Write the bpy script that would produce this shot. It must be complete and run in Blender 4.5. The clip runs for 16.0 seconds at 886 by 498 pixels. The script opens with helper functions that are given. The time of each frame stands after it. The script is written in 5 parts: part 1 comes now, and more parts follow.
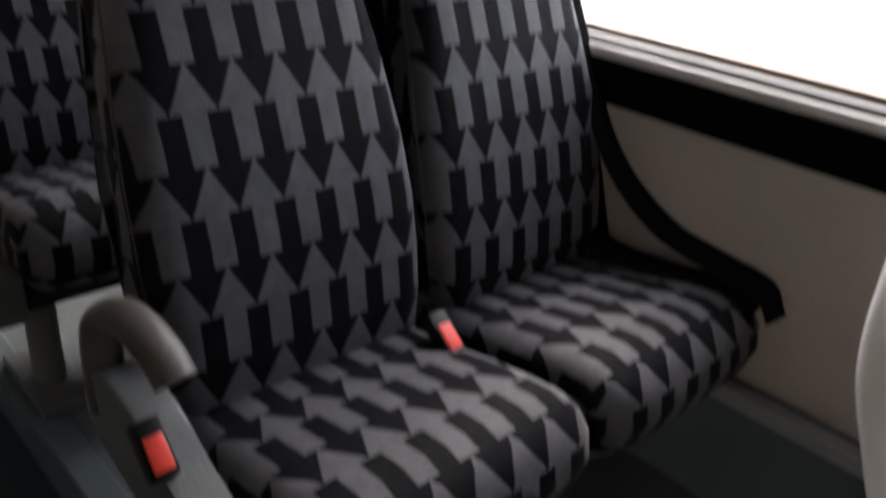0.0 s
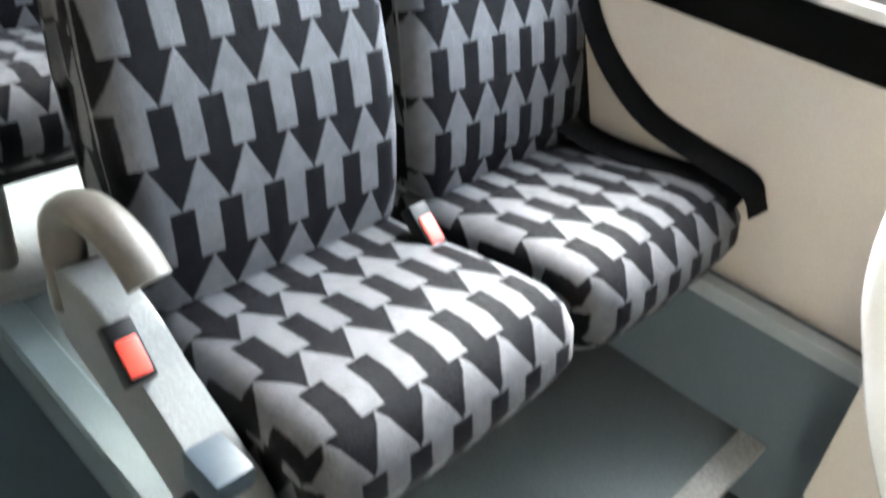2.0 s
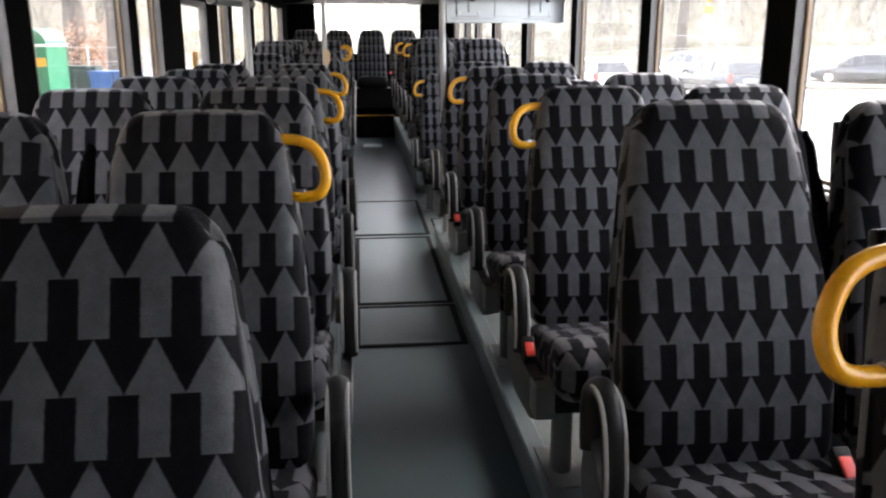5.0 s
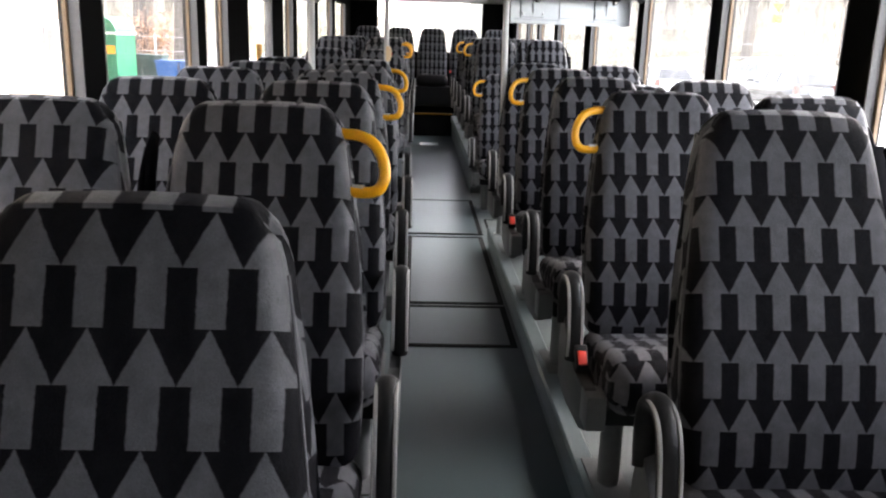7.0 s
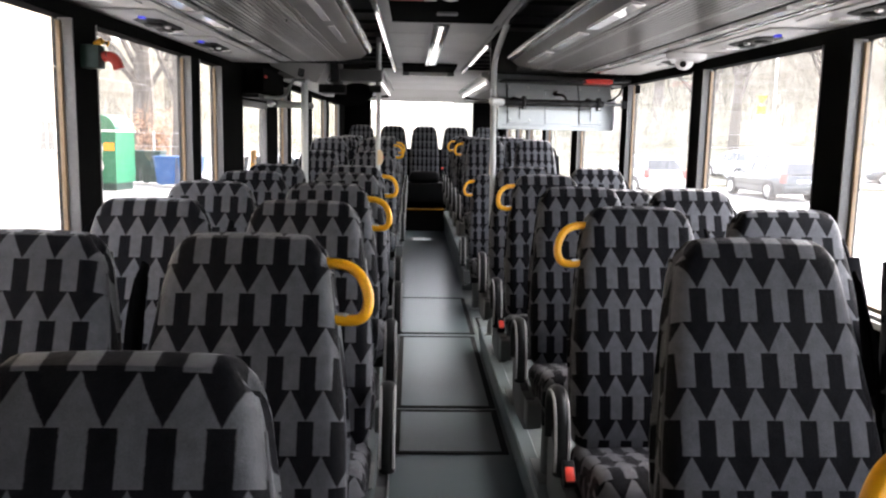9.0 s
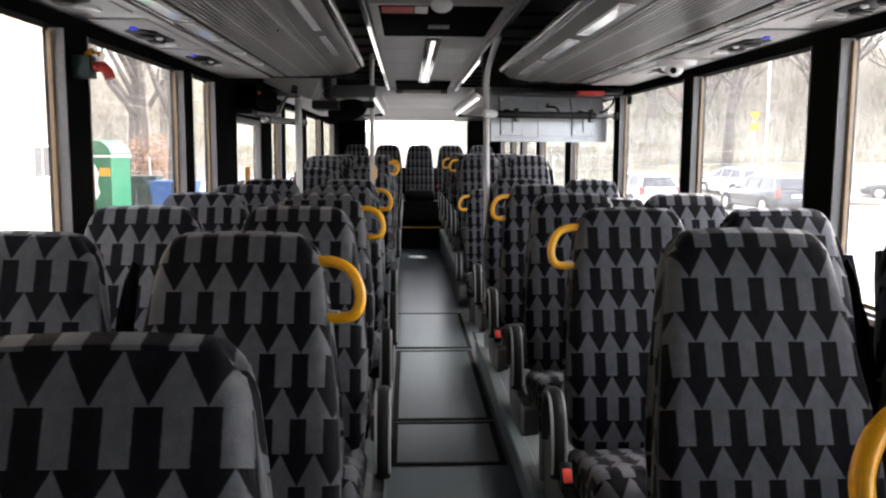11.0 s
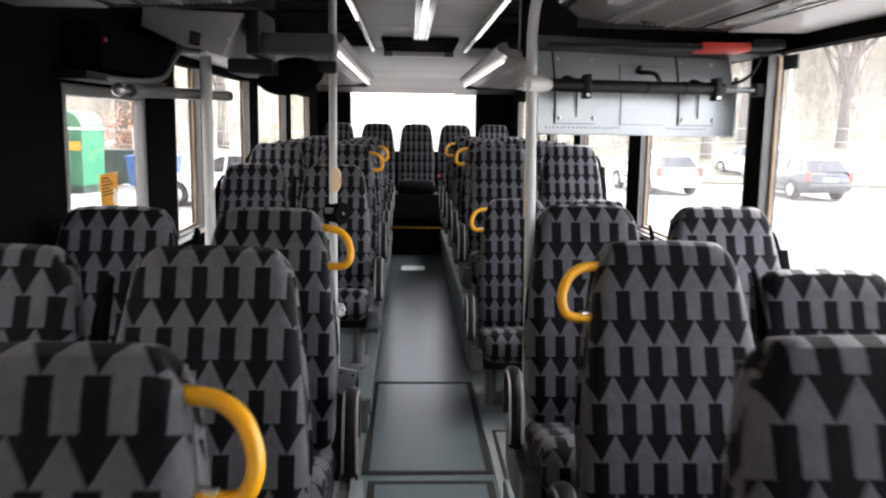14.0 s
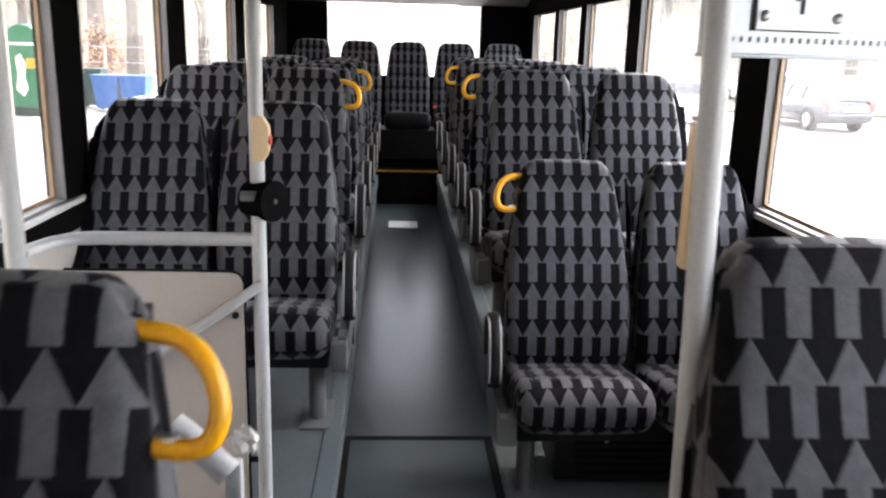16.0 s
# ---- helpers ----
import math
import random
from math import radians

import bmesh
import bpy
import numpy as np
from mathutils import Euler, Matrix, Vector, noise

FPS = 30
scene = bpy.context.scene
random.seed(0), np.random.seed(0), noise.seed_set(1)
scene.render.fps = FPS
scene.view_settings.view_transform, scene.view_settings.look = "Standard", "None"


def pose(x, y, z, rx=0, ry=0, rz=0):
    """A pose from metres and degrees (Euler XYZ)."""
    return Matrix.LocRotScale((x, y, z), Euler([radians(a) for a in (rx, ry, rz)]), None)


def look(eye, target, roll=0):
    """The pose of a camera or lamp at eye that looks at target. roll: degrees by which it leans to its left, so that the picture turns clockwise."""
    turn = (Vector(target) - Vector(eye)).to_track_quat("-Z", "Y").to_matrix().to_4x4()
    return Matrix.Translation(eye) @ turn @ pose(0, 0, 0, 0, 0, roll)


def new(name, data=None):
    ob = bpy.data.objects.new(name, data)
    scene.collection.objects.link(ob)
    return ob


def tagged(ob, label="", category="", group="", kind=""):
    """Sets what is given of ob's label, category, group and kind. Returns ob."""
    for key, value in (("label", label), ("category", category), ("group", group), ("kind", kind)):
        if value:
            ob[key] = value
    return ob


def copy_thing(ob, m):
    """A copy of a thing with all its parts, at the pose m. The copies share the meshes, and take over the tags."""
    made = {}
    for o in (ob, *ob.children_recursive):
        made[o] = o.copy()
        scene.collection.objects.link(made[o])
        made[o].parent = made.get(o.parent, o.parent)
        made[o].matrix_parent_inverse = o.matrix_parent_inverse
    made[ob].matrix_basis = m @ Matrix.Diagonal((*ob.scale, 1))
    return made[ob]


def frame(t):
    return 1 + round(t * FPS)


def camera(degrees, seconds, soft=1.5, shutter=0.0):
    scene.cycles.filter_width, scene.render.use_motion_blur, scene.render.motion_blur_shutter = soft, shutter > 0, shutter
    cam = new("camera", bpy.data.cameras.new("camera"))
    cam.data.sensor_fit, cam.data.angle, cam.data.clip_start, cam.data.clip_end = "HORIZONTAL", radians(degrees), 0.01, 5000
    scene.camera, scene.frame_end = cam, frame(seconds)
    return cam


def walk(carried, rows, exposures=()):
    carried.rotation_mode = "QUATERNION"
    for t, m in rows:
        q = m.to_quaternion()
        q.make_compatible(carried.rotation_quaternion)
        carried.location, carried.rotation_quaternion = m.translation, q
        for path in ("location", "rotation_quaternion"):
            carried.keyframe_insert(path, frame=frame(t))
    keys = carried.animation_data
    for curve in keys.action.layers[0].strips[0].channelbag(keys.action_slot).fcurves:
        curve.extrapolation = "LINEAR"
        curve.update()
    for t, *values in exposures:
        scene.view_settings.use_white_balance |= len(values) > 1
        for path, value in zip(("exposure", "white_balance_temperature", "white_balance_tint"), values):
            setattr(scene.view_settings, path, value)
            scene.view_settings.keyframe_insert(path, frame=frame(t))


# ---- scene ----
cam = camera(56.5, 16.0, soft=2.2, shutter=0.5)
PATH = [
    (0.0, (-0.042, 0.158, 1.188), (1.225, 1.422, 0.295), 4.81),
    (0.5, (-0.027, 0.175, 1.113), (1.175, 1.248, -0.072), 7.46),
    (1.0, (-0.033, 0.192, 1.104), (1.159, 1.204, -0.142), 8.58),
    (1.5, (-0.028, 0.207, 1.108), (1.175, 1.179, -0.161), 9.52),
    (2.0, (-0.032, 0.231, 1.181), (1.227, 1.280, 0.035), 8.16),
    (2.5, (-0.035, 0.251, 1.251), (1.261, 1.455, 0.319), 5.97),
    (3.0, (-0.024, 0.254, 1.309), (1.304, 1.652, 0.774), 2.7),
    (3.5, (-0.038, 0.257, 1.316), (1.179, 1.773, 0.848), 0.92),
    (4.0, (-0.084, 0.351, 1.309), (0.896, 2.031, 0.843), -0.76),
    (4.5, (-0.142, 0.46, 1.298), (0.422, 2.319, 0.822), -0.0),
    (5.0, (-0.173, 0.441, 1.323), (0.02, 2.369, 0.827), -0.1),
    (7.5, (-0.184, 0.475, 1.319), (-0.114, 2.41, 0.821), 1.8),
    (8.0, (-0.183, 0.464, 1.323), (-0.114, 2.403, 0.838), 1.81),
    (8.5, (-0.171, 0.457, 1.366), (-0.097, 2.412, 0.949), 1.46),
    (9.0, (-0.16, 0.446, 1.404), (-0.081, 2.424, 1.116), 1.2),
    (11.3, (-0.148, 0.443, 1.348), (-0.055, 2.427, 1.112), -0.0),
    (11.5, (-0.153, 0.528, 1.37), (-0.04, 2.509, 1.116), -0.6),
    (12.0, (-0.073, 0.871, 1.395), (0.06, 2.848, 1.12), -0.7),
    (12.5, (-0.058, 1.296, 1.434), (0.052, 3.274, 1.156), 0.3),
    (13.0, (-0.073, 1.747, 1.457), (0.037, 3.725, 1.178), 0.5),
    (13.5, (-0.056, 2.247, 1.475), (0.039, 4.224, 1.185), 0.7),
    (14.0, (-0.073, 2.752, 1.444), (0.013, 4.727, 1.143), 0.9),
    (14.5, (-0.074, 3.192, 1.439), (0.021, 5.161, 1.103), 1.0),
    (15.0, (-0.073, 3.614, 1.425), (0.027, 5.57, 1.016), 1.2),
    (15.5, (-0.086, 4.039, 1.422), (0.02, 5.984, 0.971), 1.4),
    (16.0, (-0.069, 4.425, 1.419), (0.045, 6.363, 0.937), 1.6),
]

EXPOSURES = [(t, e, k, g) for t, e, k, g in ((0.0, 3.3, 6720, 17), (0.3, 4.1, 6600, 11), (0.6, 5.9, 6350, 5), (2.0, 6.15, 6350, 5), (2.4, 6.0, 6720, 17), (3.0, 4.75, 6720, 17), (3.5, 2.95, 6720, 17), (4.0, 2.3, 6720, 17), (4.6, 3.45, 6720, 17), (5.0, 3.9, 6720, 17), (7.5, 4.22, 6720, 17), (9.0, 4.1, 6720, 17), (11.5, 3.7, 6720, 17), (12.5, 3.9, 6720, 17), (14.0, 3.95, 6720, 17), (16.0, 4.17, 6720, 17))]
walk(cam, [(t, look(eye, target, roll)) for t, eye, target, roll in PATH], EXPOSURES)

# ---------------------------------------------------------------- light
world = bpy.data.worlds.new("sky")
scene.world = world
world.use_nodes = True
wn = world.node_tree
sky = wn.nodes.new("ShaderNodeTexSky")
sky.sky_type = "NISHITA"
sky.sun_disc = False
sky.sun_elevation, sky.sun_rotation = radians(45), radians(50)
sky.dust_density = 2.0
pale = wn.nodes.new("ShaderNodeHueSaturation")
pale.inputs["Saturation"].default_value = 0.4
wn.links.new(sky.outputs[0], pale.inputs["Color"])
wn.links.new(pale.outputs[0], wn.nodes["Background"].inputs[0])
wn.nodes["Background"].inputs[1].default_value = 0.15
sun = new("sun", bpy.data.lights.new("sun", "SUN"))
sun.data.energy, sun.data.angle, sun.data.color = 0.5, radians(50), (1.0, 0.97, 0.93)
sun.matrix_world = look((8, 6.7, 10.5), (0, 0, 0))


# ---------------------------------------------------------------- materials
def nodes_of(mat):
    mat.use_nodes = True
    nt = mat.node_tree
    return nt, nt.nodes["Principled BSDF"]


def mix_rgb(nt, fac, a, b, blend="MIX"):
    m = nt.nodes.new("ShaderNodeMix")
    m.data_type, m.blend_type = "RGBA", blend
    for sock, val in ((m.inputs[0], fac), (m.inputs[6], a), (m.inputs[7], b)):
        if hasattr(val, "is_linked"):
            nt.links.new(val, sock)
        else:
            sock.default_value = val if not isinstance(val, tuple) else (*val, 1) if len(val) == 3 else val
    return m.outputs[2]


def noise_out(nt, scale, detail=4.0, rough=0.55, vec=None, stretch=None):
    n = nt.nodes.new("ShaderNodeTexNoise")
    n.inputs["Scale"].default_value, n.inputs["Detail"].default_value, n.inputs["Roughness"].default_value = scale, detail, rough
    if vec is None:
        vec = nt.nodes.new("ShaderNodeTexCoord").outputs["Object"]
    if stretch:
        mp = nt.nodes.new("ShaderNodeMapping")
        mp.inputs["Scale"].default_value = stretch
        nt.links.new(vec, mp.inputs["Vector"])
        vec = mp.outputs[0]
    nt.links.new(vec, n.inputs["Vector"])
    return n.outputs["Fac"]


def ramp(nt, fac, stops):
    r = nt.nodes.new("ShaderNodeValToRGB")
    while len(r.color_ramp.elements) < len(stops):
        r.color_ramp.elements.new(0.5)
    for e, (p, v) in zip(r.color_ramp.elements, stops):
        e.position, e.color = p, (v, v, v, 1) if not isinstance(v, tuple) else (*v, 1)
    nt.links.new(fac, r.inputs[0])
    return r.outputs[0]


def calc(nt, op, a, b=0.0):
    m = nt.nodes.new("ShaderNodeMath")
    m.operation = op
    for sock, val in ((m.inputs[0], a), (m.inputs[1], b)):
        if hasattr(val, "is_linked"):
            nt.links.new(val, sock)
        else:
            sock.default_value = val
    return m.outputs[0]


def surface(name, colour, rough=0.5, metal=0.0, grain=60.0, spread=0.12, stain=3.0, stain_amount=0.15, bump=0.03, coat=0.0, stretch=None, spec=0.5, patchy=0.1):
    """A surface with grain and stains at two scales, in metres."""
    mat = bpy.data.materials.new(name)
    nt, bsdf = nodes_of(mat)
    fine = noise_out(nt, grain, 5, stretch=stretch)
    broad = noise_out(nt, stain, 6, 0.65)
    c = mix_rgb(nt, ramp(nt, fine, [(0.3, 0.0), (0.7, 1.0)]), tuple(v * (1 - spread) for v in colour), tuple(min(1, v * (1 + spread)) for v in colour))
    c = mix_rgb(nt, ramp(nt, broad, [(0.42, 0.0), (0.75, stain_amount)]), c, tuple(v * 0.55 for v in colour))
    nt.links.new(c, bsdf.inputs["Base Color"])
    nt.links.new(ramp(nt, broad, [(0.3, rough * (1 - patchy)), (0.75, min(1, rough * (1 + patchy)))]), bsdf.inputs["Roughness"])
    bsdf.inputs["Metallic"].default_value = metal
    bsdf.inputs["Coat Weight"].default_value = coat
    bsdf.inputs["Specular IOR Level"].default_value = spec
    if spec < 0.1:
        bsdf.inputs["IOR"].default_value = 1.15
    if bump:
        b = nt.nodes.new("ShaderNodeBump")
        b.inputs["Strength"].default_value, b.inputs["Distance"].default_value = min(1.0, bump * 8), 0.002
        nt.links.new(fine, b.inputs["Height"])
        nt.links.new(b.outputs[0], bsdf.inputs["Normal"])
    return mat


def arrow_fabric(name):
    """Woven plush with interlocking arrows, laid out in the UV map: one column of arrows per unit of u, one row per unit of v."""
    mat = bpy.data.materials.new(name)
    nt, bsdf = nodes_of(mat)
    uv = nt.nodes.new("ShaderNodeUVMap")
    uv.uv_map = "UVMap"
    sep = nt.nodes.new("ShaderNodeSeparateXYZ")
    nt.links.new(uv.outputs[0], sep.inputs[0])
    fu = calc(nt, "FRACT", sep.outputs[0])
    off = calc(nt, "ABSOLUTE", calc(nt, "SUBTRACT", fu, 0.5))
    fv = calc(nt, "FRACT", sep.outputs[1])
    # the heads fill the upper part of a row, the shafts the lower
    head = calc(nt, "GREATER_THAN", fv, 0.52)
    half = calc(nt, "MULTIPLY", calc(nt, "SUBTRACT", 1.0, fv), 0.5 / 0.48)
    lim = calc(nt, "ADD", calc(nt, "MULTIPLY", head, half), calc(nt, "MULTIPLY", calc(nt, "SUBTRACT", 1.0, head), 0.25))
    edge = calc(nt, "SUBTRACT", lim, off)
    wob = noise_out(nt, 160, 2)
    edge = calc(nt, "ADD", edge, calc(nt, "MULTIPLY", calc(nt, "SUBTRACT", wob, 0.5), 0.05))
    mask = ramp(nt, calc(nt, "ADD", calc(nt, "MULTIPLY", edge, 8.0), 0.5), [(0.35, 0.0), (0.65, 1.0)])
    pile = noise_out(nt, 420, 3, 0.7)
    nap = noise_out(nt, 38, 4, 0.65)
    worn = noise_out(nt, 9, 4, 0.6)
    tint = nt.nodes.new("ShaderNodeObjectInfo").outputs["Random"]
    light = mix_rgb(nt, pile, (0.064, 0.065, 0.071), (0.119, 0.121, 0.130))
    dark = mix_rgb(nt, pile, (0.0045, 0.0045, 0.0055), (0.0105, 0.0105, 0.0122))
    c = mix_rgb(nt, mask, dark, light)
    # brushed nap and worn patches
    c = mix_rgb(nt, 1.0, c, ramp(nt, nap, [(0.3, 0.78), (0.72, 1.12)]), "MULTIPLY")
    c = mix_rgb(nt, 1.0, c, ramp(nt, worn, [(0.35, 1.0), (0.8, 0.84)]), "MULTIPLY")
    c = mix_rgb(nt, calc(nt, "MULTIPLY", tint, 0.5), c, mix_rgb(nt, 1.0, c, (0.8, 0.8, 0.8), "MULTIPLY"))
    nt.links.new(c, bsdf.inputs["Base Color"])
    bsdf.inputs["Roughness"].default_value = 0.45
    nt.links.new(calc(nt, "ADD", calc(nt, "MULTIPLY", mask, 0.07), 0.02), bsdf.inputs["Specular IOR Level"])
    bsdf.inputs["Sheen Weight"].default_value = 0.15
    nt.links.new(mix_rgb(nt, mask, (0.13, 0.13, 0.15), (1.0, 1.0, 1.0)), bsdf.inputs["Sheen Tint"])
    bsdf.inputs["Sheen Roughness"].default_value = 0.35
    b = nt.nodes.new("ShaderNodeBump")
    b.inputs["Strength"].default_value, b.inputs["Distance"].default_value = 0.5, 0.0025
    nt.links.new(calc(nt, "ADD", calc(nt, "ADD", pile, calc(nt, "MULTIPLY", nap, 1.2)), calc(nt, "MULTIPLY", mask, 0.4)), b.inputs["Height"])
    nt.links.new(b.outputs[0], bsdf.inputs["Normal"])
    return mat


def glass_mat(name, tint=(0.97, 0.98, 0.97)):
    mat = bpy.data.materials.new(name)
    nt, bsdf = nodes_of(mat)
    out = nt.nodes["Material Output"]
    tr = nt.nodes.new("ShaderNodeBsdfTransparent")
    tr.inputs[0].default_value = (*tint, 1)
    gl = nt.nodes.new("ShaderNodeBsdfGlossy")
    gl.inputs["Roughness"].default_value = 0.02
    lw = nt.nodes.new("ShaderNodeLayerWeight")
    fac = calc(nt, "ADD", calc(nt, "MULTIPLY", calc(nt, "POWER", lw.outputs["Facing"], 5.0), 0.5), 0.025)
    mx = nt.nodes.new("ShaderNodeMixShader")
    nt.links.new(fac, mx.inputs[0])
    nt.links.new(tr.outputs[0], mx.inputs[1])
    nt.links.new(gl.outputs[0], mx.inputs[2])
    # dust and dried streaks on the pane
    dust = nt.nodes.new("ShaderNodeBsdfTranslucent")
    dust.inputs[0].default_value = (0.8, 0.78, 0.75, 1)
    film = ramp(nt, noise_out(nt, 2.5, 6, 0.6, stretch=(1, 1.6, 0.5)), [(0.3, 0.008), (0.75, 0.034)])
    top = nt.nodes.new("ShaderNodeMixShader")
    nt.links.new(film, top.inputs[0])
    nt.links.new(mx.outputs[0], top.inputs[1])
    nt.links.new(dust.outputs[0], top.inputs[2])
    nt.links.new(top.outputs[0], out.inputs[0])
    return mat


def lamp_mat(name, colour, strength, base=(0.8, 0.8, 0.8)):
    mat = bpy.data.materials.new(name)
    nt, bsdf = nodes_of(mat)
    bsdf.inputs["Base Color"].default_value = (*base, 1)
    bsdf.inputs["Emission Color"].default_value = (*colour, 1)
    bsdf.inputs["Emission Strength"].default_value = strength
    return mat


FABRIC = arrow_fabric("arrow_plush")
BLACK = surface("black_plastic", (0.0065, 0.0065, 0.007), 0.45, spread=0.2, spec=0.2)
WEB = surface("belt_webbing", (0.008, 0.008, 0.009), 0.85, grain=300, bump=0.06, spec=0.06)
SHELL = surface("grey_shell_plastic", (0.11, 0.115, 0.115), 0.42, grain=200, bump=0.04)
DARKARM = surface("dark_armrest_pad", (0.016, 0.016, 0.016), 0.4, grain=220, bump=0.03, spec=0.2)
TAUPE = surface("taupe_armrest", (0.072, 0.063, 0.053), 0.48, grain=220, bump=0.03)
# pale colour stands for the highlight on the armrest edges
BEAD = surface("armrest_edge_highlight", (0.38, 0.375, 0.36), 0.3, grain=220, bump=0.01)
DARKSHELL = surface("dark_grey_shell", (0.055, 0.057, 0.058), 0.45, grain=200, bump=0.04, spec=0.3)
PIPING = surface("grey_seam_piping", (0.09, 0.09, 0.095), 0.7, spec=0.1)
PAD = surface("blue_grey_pad", (0.028, 0.042, 0.056), 0.5)
YELLOW = surface("yellow_grip_plastic", (0.82, 0.37, 0.004), 0.35, grain=150, spread=0.06, stain_amount=0.2)
RED = surface("red_buckle_plastic", (0.75, 0.055, 0.035), 0.4, spread=0.05)
REDPAINT = surface("red_cover", (0.45, 0.03, 0.02), 0.45, spread=0.08)
STEEL = surface("brushed_steel", (0.55, 0.55, 0.55), 0.3, 1.0, grain=90, stretch=(1, 1, 0.05))
RAIL = surface("pale_powder_coated_rail", (0.42, 0.43, 0.43), 0.35, grain=150, spread=0.06, bump=0.02)
ALU = surface("worn_aluminium_strip", (0.31, 0.30, 0.285), 0.5, 0.3, grain=120, spread=0.25, stain=14, stain_amount=0.6)
VINYL = surface("blue_grey_vinyl_floor", (0.034, 0.050, 0.054), 0.31, grain=180, spread=0.14, stain=0.8, stain_amount=0.1, bump=0.003, patchy=0.05)
PODIUM = surface("podium_vinyl", (0.085, 0.102, 0.104), 0.5, grain=240, spread=0.2, stain=3.0, stain_amount=0.3, bump=0.02)
RUBBER = surface("black_rubber_joint", (0.006, 0.006, 0.006), 0.9, spec=0.15)
BEIGE = surface("beige_wall_laminate", (0.44, 0.40, 0.358), 0.5, grain=300, spread=0.05, stain=2.0, stain_amount=0.12, bump=0.015)
DUCT = surface("slate_duct_panel", (0.085, 0.108, 0.125), 0.5, grain=150, spread=0.08)
PILLAR = surface("black_pillar_cover", (0.0045, 0.0045, 0.0045), 0.9, grain=120, spread=0.15, spec=0.05)
REVEAL = surface("grey_window_reveal", (0.15, 0.148, 0.147), 0.4, grain=90, spread=0.1)
GASKET = surface("brown_gasket", (0.22, 0.14, 0.07), 0.5)
CEIL = surface("pale_ceiling_panel", (0.38, 0.38, 0.375), 0.45, grain=120, spread=0.04, stain=1.5, stain_amount=0.12, bump=0.01)
RACK = surface("grey_rack_shell", (0.15, 0.143, 0.136), 0.3, grain=160, spread=0.06, stain=2, stain_amount=0.15, bump=0.015)
RACKDARK = surface("dark_rack_lining", (0.016, 0.016, 0.017), 0.6, spec=0.2)
CHROME = surface("bright_rack_edge", (0.6, 0.6, 0.6), 0.22, 1.0, grain=40, spread=0.06, bump=0.0)
COVER = surface("pale_metal_cover", (0.33, 0.352, 0.366), 0.40, 0.45, grain=80, spread=0.05, stain=5, stain_amount=0.12, bump=0.0)
STOPBOX = surface("cream_button_housing", (0.62, 0.46, 0.28), 0.4, spread=0.05)
GLASS = glass_mat("window_glass")
LED = lamp_mat("lamp_diffuser", (1.0, 0.98, 0.94), 0.16)
BLUELED = lamp_mat("blue_night_light", (0.05, 0.07, 1.0), 0.05, (0.03, 0.03, 0.25))
ASPHALT = surface("dry_asphalt", (0.23, 0.225, 0.215), 0.85, grain=8, spread=0.15, stain=0.15, stain_amount=0.3)
GRASS = surface("winter_grass", (0.105, 0.10, 0.06), 0.9, grain=3, spread=0.4, stain=0.2, stain_amount=0.5)
BARK = surface("bare_bark", (0.11, 0.094, 0.08), 0.9, grain=12, spread=0.3)
RENDER_WALL = surface("cream_render_wall", (0.27, 0.225, 0.17), 0.8, grain=5, spread=0.06, stain=0.5)
WHITE_WALL = surface("white_render_wall", (0.7, 0.69, 0.66), 0.8, grain=5, spread=0.05, stain=0.5)
TILE = surface("orange_roof_tile", (0.42, 0.17, 0.08), 0.8, grain=6, spread=0.2, stain=0.8)
GREEN = surface("green_container_paint", (0.004, 0.12, 0.055), 0.45, spread=0.08, stain=2)
DARKGREEN = surface("dark_green_bin", (0.008, 0.032, 0.024), 0.5)
BLUE = surface("blue_bin_plastic", (0.015, 0.08, 0.24), 0.45)
SIGNYEL = surface("yellow_sign_paint", (0.62, 0.27, 0.015), 0.5)
WHITEPAINT = surface("white_car_paint", (0.75, 0.75, 0.75), 0.3, coat=0.8, spread=0.02, bump=0)
GREYPAINT = surface("dark_grey_car_paint", (0.028, 0.034, 0.040), 0.3, 0.3, coat=0.8, spread=0.03, bump=0)
REDCAR = surface("red_car_paint", (0.35, 0.03, 0.03), 0.3, coat=0.8, spread=0.03, bump=0)
CARGLASS = surface("car_glass", (0.03, 0.035, 0.04), 0.08, spread=0.02, bump=0)
DULLGLASS = surface("dull_window_glass", (0.10, 0.098, 0.095), 0.15, spread=0.05, bump=0)
TYRE = surface("tyre_rubber", (0.02, 0.02, 0.02), 0.8)
PAPER = surface("pale_label", (0.55, 0.6, 0.62), 0.5)


# ---------------------------------------------------------------- mesh helpers
def mesh_ob(name, bm, mat, parent=None, label="", smooth=False):
    bmesh.ops.recalc_face_normals(bm, faces=bm.faces)
    me = bpy.data.meshes.new(name)
    bm.to_mesh(me)
    bm.free()
    mats = mat if isinstance(mat, (list, tuple)) else [mat]
    for m in mats:
        me.materials.append(m)
    if smooth:
        me.polygons.foreach_set("use_smooth", [True] * len(me.polygons))
        me.set_sharp_from_angle(angle=radians(38))
    ob = new(name, me)
    if parent:
        ob.parent = parent
    if label:
        tagged(ob, label)
    return ob


def part(name, bm, mat, parent, label="", smooth=True):
    return mesh_ob(name, bm, mat, parent, label, smooth)


def thing(name, label, category, group="", kind=""):
    return tagged(new(name), label, category, group, kind)


